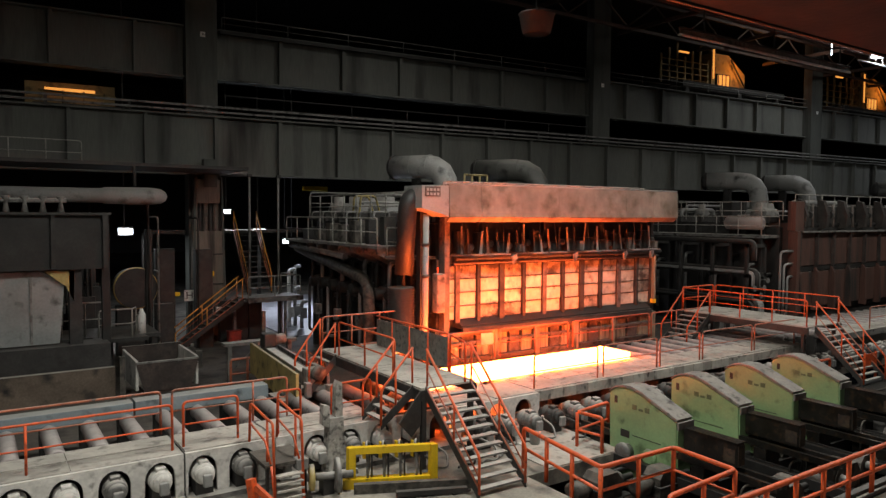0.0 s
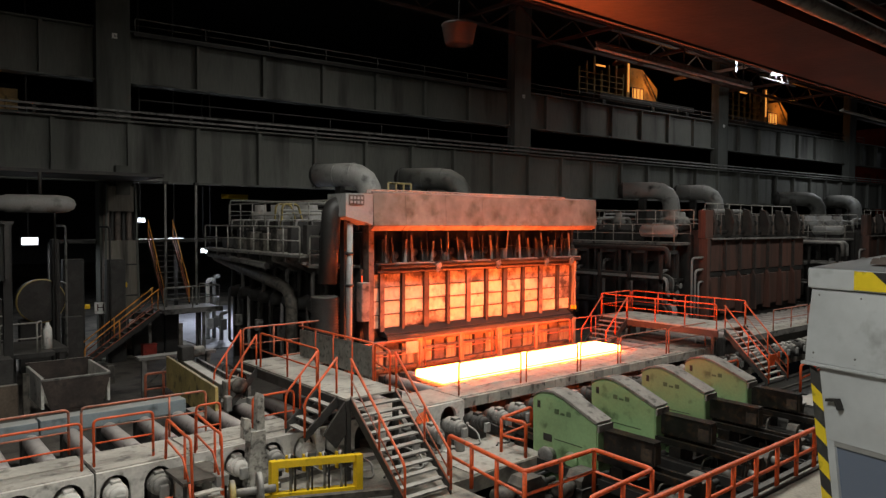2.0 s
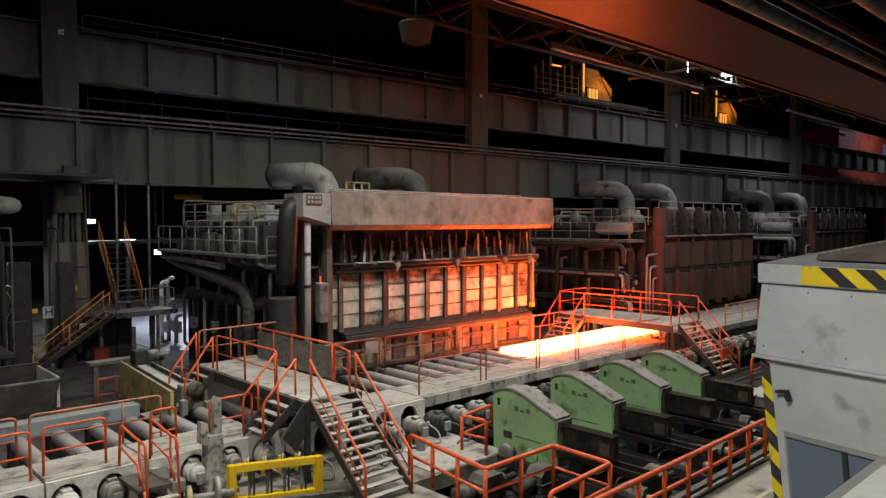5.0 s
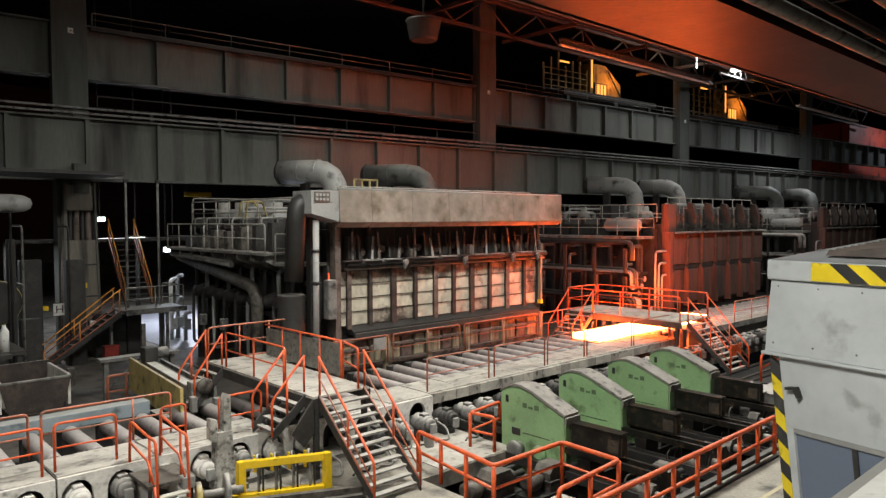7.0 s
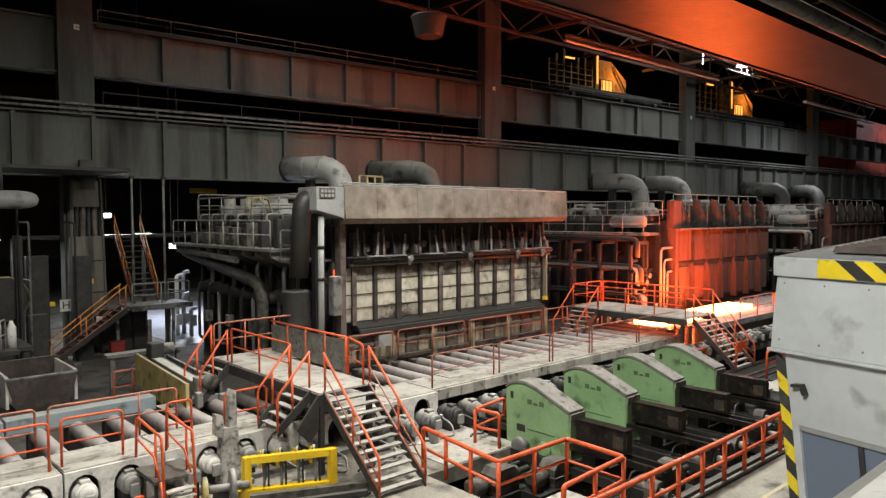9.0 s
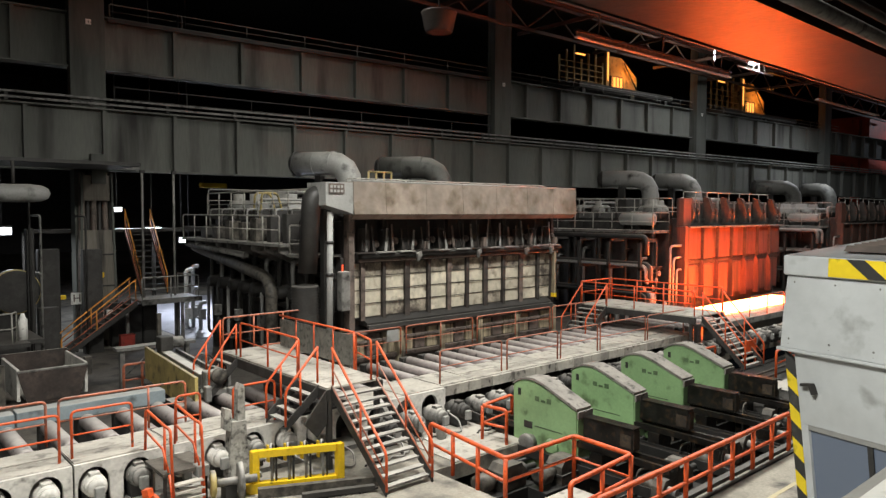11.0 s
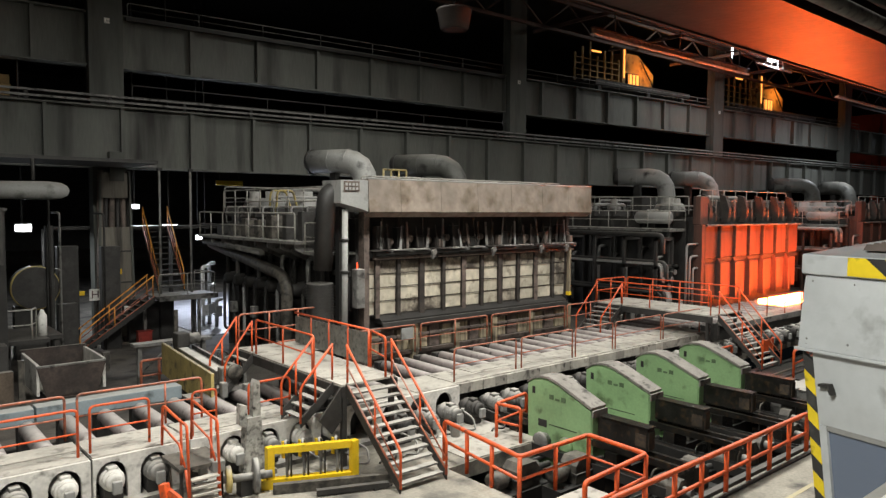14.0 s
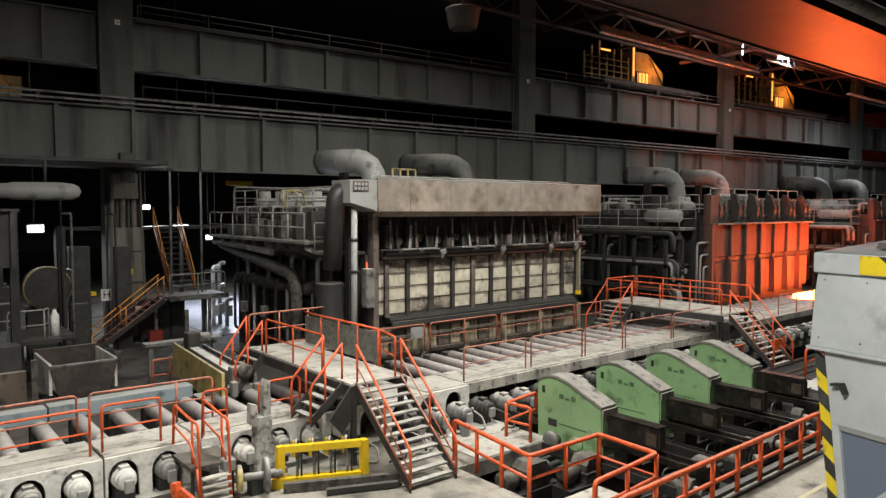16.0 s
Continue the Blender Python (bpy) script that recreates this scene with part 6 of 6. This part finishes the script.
amber_cabin(67.6, 17.0, 1.05)
amber_cabin(92.0, 16.75, 1.2)
al = thing("amber_platform", (14.5, 43.5, 12.0), "gangway behind the lower girder, amber lamplight in its paint", "gangway")
runway.append(al)
part("floor_sheet", B(12.5, 17.0, 43.0, 45, 11.7, 11.8), DARK, al)
part("lamp_tube", B(13.3, 15.8, 44.0, 44.1, 12.52, 12.66), AMBER, al)
part("guard_rail", T([(12.8, 43.2, 12.4), (16.6, 43.2, 12.3)], 0.05, 6), AMB, al)
for k in range(4):
    part("post", T([(13 + k, 43.2, 11.8), (13 + k, 43.2, 12.45)], 0.05, 6), AMB, al)
part("back_sheet", B(12.5, 17.0, 44.6, 44.7, 11.8, 13.0), AMB, al)
TR = mat("brown_truss_paint", (0.085, 0.05, 0.038), 0.7, vary=0.3, scale=1, grime=0.2)
for y, z in ((26.0, 19.2), (31.5, 19.0), (37.0, 18.8)):
    pu = thing("roof_purlin", (10, y, z), "brown lattice roof girder", "roof truss", "roof trusses")
    part("bottom_chord", B(10, 130, y - 0.12, y + 0.12, z, z + 0.2), TR, pu)
    part("top_chord", B(10, 130, y - 0.12, y + 0.12, z + 2.0, z + 2.2), TR, pu)
    for k in range(40):
        x = 10 + 3 * k
        part("diagonal", T([(x, y, z + 0.2), (x + (3 if k % 2 else -0.0), y, z + 2.0), (x + 3, y, z + 0.2)][:2] if k % 2 else [(x, y, z + 2.0), (x + 3, y, z + 0.2)], 0.07, 6), TR, pu)
    part("hanger", B(20, 20.2, y - 0.1, y + 0.1, z + 2.2, 27), TR, pu)
    part("hanger", B(80, 80.2, y - 0.1, y + 0.1, z + 2.2, 27), TR, pu)
for k in range(7):
    x = 28 + 10 * k
    tb = thing("roof_tie", (x, 22, 19), "brown roof cross tie", "roof truss", "roof trusses")
    part("chord", B(x, x + 0.25, 21, 40.5, 19.4, 19.65), TR, tb)
    part("chord", T([(x, 26, 19.4), (x + 10, 31.5, 19.2)], 0.09, 6), TR, tb)
rb = thing("lit_strip_beam", (45, 30, 16.8), "strip beam hung from the roof, lamplight in its white flange", "beam")
# white flange: lamplight along the beam is put into its colour
part("bottom_flange", B(44.5, 65.5, 29.88, 30.12, 16.8, 16.9), WHITE, rb)
part("web", B(44.5, 65.5, 29.96, 30.04, 16.9, 17.2), STEEL, rb)
part("top_flange", B(44.5, 65.5, 29.85, 30.15, 17.2, 17.28), DARK, rb)
for x in (47, 55, 64):
    part("hanger", T([(x, 30, 17.28), (x, 30, 27)], 0.06, 6), DARK, rb)
rb = thing("lit_strip_beam", (84, 30, 16.8), "strip beam hung from the roof, lamplight in its white flange", "beam")
# white flange stands in for a far fluorescent strip
part("bottom_flange", B(84, 102, 29.8, 30.2, 16.9, 17.05), WHITE, rb)
part("hanger", T([(86, 30, 17.05), (86, 30, 27)], 0.06, 6), DARK, rb)
part("hanger", T([(102, 30, 17.05), (102, 30, 27)], 0.06, 6), DARK, rb)
cn = thing("extract_bucket", (33, 30, 15.4), "round sheet-metal bucket hung from the roof", "bucket")
# near-black base: the bucket's shade is put into its colour
part("shell", turned(bmesh.new(), (32.6, 30, 15.3), (0, 0, 1), [(0, 0.6), (0.1, 0.7), (0.9, 0.85), (0.95, 0.9), (1.0, 0.85)], 20), mat("shade_dark_bucket_sheet", (0.032, 0.024, 0.02), 0.6, vary=0.3), cn)
part("rope", T([(32.6, 30, 16.2), (32.6, 30, 27)], 0.05, 6), DARK, cn)
hl = thing("bay_lamp", (71, 30, 18.4), "bright white bay lamp in a braced frame", "lamp", "lamps")
part("frame", B(67.0, 73.5, 29.9, 30.1, 17.85, 17.97), PIPE, hl)
part("lamp_glass", turned(bmesh.new(), (70.2, 30, 18.5), (0, 0, 1), [(0, 0.55), (0.2, 0.5), (0.5, 0.2)], 18), glow("bay_lamp_glass", (0.85, 0.9, 1.0), 8.0), hl)
for k in range(4):
    part("brace", T([(68.5 + 1.2 * k, 30, 17.97), (69.2 + 0.8 * k, 30, 18.9)], 0.045, 6), PIPE, hl)
part("hanger", T([(70.2, 30, 19.2), (70.2, 30, 27)], 0.06, 6), DARK, hl)
st = thing("signal_string", (61.5, 28, 17), "string of small white signal lamps", "lamp", "lamps")
for k in range(4):
    part("bulb", turned(bmesh.new(), (60.7, 29, 17.4 + 0.5 * k), (0, 0, 1), [(0, 0.03), (0.04, 0.04), (0.3, 0.04), (0.34, 0.03)], 8), LAMP, st)
part("cable", T([(60.7, 29.1, 17.2), (60.7, 29.1, 27)], 0.03, 6), DARK, st)
rc = thing("red_crane_cab", (128, 38, 9), "rust-red crane cab with a bluish window", "crane cab")
part("body", B(126, 160, 38, 44, 10.5, 19.5, bevel=0.1), mat("rust_red_paint", (0.35, 0.05, 0.03), 0.6, vary=0.3, scale=0.3, grime=0.2), rc)
part("window", B(148, 156, 37.9, 37.99, 14, 18.5), glow("dim_blue_window", (0.3, 0.38, 0.7), 0.12), rc)
part("post", B(125, 126, 39, 40, 0, 19), MATS["rust_red_paint"], rc)
part("post", B(158, 159, 39, 40, 0, 10.5), MATS["rust_red_paint"], rc)

# ---- pipework between the furnaces ----
railing([(9.0, 39.5, 8.6), (13.6, 39.5, 8.6)], GREYR, STR, posts=1.5, group="service railings")
rnd = random.Random(55)
ref(FY)
for x0 in (44.2, 71.0):
    rack = thing("pipe_rack", (x0, 25, 0), "sooty steel pipe rack between two furnaces", "pipe rack", "pipe racks")
    for k in range(5):
        y = 25.4 + 2.4 * k
        for x in (x0, x0 + 1.8):
            part("post", B(x, x + 0.18, y, y + 0.18, 0, 5.0), DARK, rack)
        for z in (1.6, 3.2, 4.8):
            part("cross_beam", B(x0, x0 + 2.0, y, y + 0.16, z, z + 0.2), DARK, rack)
    for k in range(14):
        x, z = x0 + 0.2 + rnd.uniform(0, 1.6), rnd.choice((1.8, 3.4, 5.0))
        r = rnd.uniform(0.05, 0.15)
        part("pipe_run", T([(x, 25.2, z - 0.9), (x, 25.2, z + r), (x, 36.5, z + r)], r, 8, 0.3), rnd.choice((PIPE, STEEL, DARK)), rack)
    for k in range(6):
        x = x0 + 0.1 + 0.33 * k
        part("valve_wheel", turned(bmesh.new(), (x, 25.1, 2.2 + 0.4 * (k % 3)), (0, 1, 0), [(0, 0.16), (0.04, 0.16)], 12), STEEL, rack)
        part("valve_stem", T([(x, 25.1, 2.2 + 0.4 * (k % 3)), (x, 25.6, 2.2 + 0.4 * (k % 3))], 0.03, 6), STEEL, rack)
ref()
for k in range(9):
    x = 38.5 + 1.05 * k
    lp = thing("pipe_loop", (x, 24.6, 0), "bent grey service pipes beside the roller table", "pipe", "service pipes")
    h = rnd.uniform(0.7, 1.7)
    part("loop", T([(x, 24.6, 0), (x, 24.6, h), (x + 0.7, 24.9, h), (x + 0.7, 24.9, 0)], 0.06, 8, 0.2), rnd.choice((PIPE, OLDORANGE, STEEL)), lp)
    part("flange", turned(bmesh.new(), (x, 24.6, 0.02), (0, 0, 1), [(0, 0.13), (0.05, 0.13)], 12), DARK, lp)
# side plant of the first furnace: boxes and ladders on the service platform
ref(FY)
for k in range(7):
    y = 26.8 + 1.4 * k
    bx = thing("junction_box", (SX - 1.2, y, 5.3), "grey junction box on the service platform", "box", "junction boxes")
    h = rnd.uniform(0.5, 1.2)
    part("case", B(SX - 1.3, SX - 0.7, y, y + rnd.uniform(0.3, 0.7), 5.302, 5.3 + h, bevel=0.02), rnd.choice((STEEL, GRIMY, DARK)), bx)
    part("conduit", T([(SX - 1.0, y + 0.1, 5.3 + h), (SX - 1.0, y + 0.1, 6.6), (SX + 0.6, y + 0.1, 6.6)], 0.04, 6, 0.15), rnd.choice((STEEL, PIPE)), bx)
for y in (25.6, 31.0):
    la = thing("yellow_handrail", (SX - 0.6, y, 6.0), "bent pale yellow handrail on the furnace roof", "handrail", "yellow handrails")
    part("rail", T([(SX - 0.4, y, 5.9), (SX - 0.3, y, 7.3), (SX + 0.5, y, 7.3), (SX + 0.9, y, 6.1)], 0.045, 6, 0.2), OCHRE, la)
    part("rail", T([(SX - 0.4, y + 0.7, 5.9), (SX - 0.3, y + 0.7, 7.3), (SX + 0.5, y + 0.7, 7.3), (SX + 0.9, y + 0.7, 6.1)], 0.045, 6, 0.2), OCHRE, la)
ref()

# ---- the hot slab on its way ----
ref(21.3)
slab = thing("hot_slab", (22.0, 21.3, PASS - 0.05), "white-hot steel slab rolling along the table", "steel slab")
part("slab_body", B(16.45, 27.55, 20.65, 22.35, PASS - 0.05, PASS + 0.2, bevel=0.03), HOT, slab)


for ob in runway:
    ob.matrix_basis = TURN @ ob.matrix_basis


def motions():
    rows = [(0, 22.5), (4.0, 32.3), (8.0, 42.1), (12.0, 52.2), (14.0, 56.3), (16.0, 59.7)]
    walk(slab, [(t, Matrix.Translation(spot(x, 21.3, PASS - 0.05))) for t, x in rows])


motions()
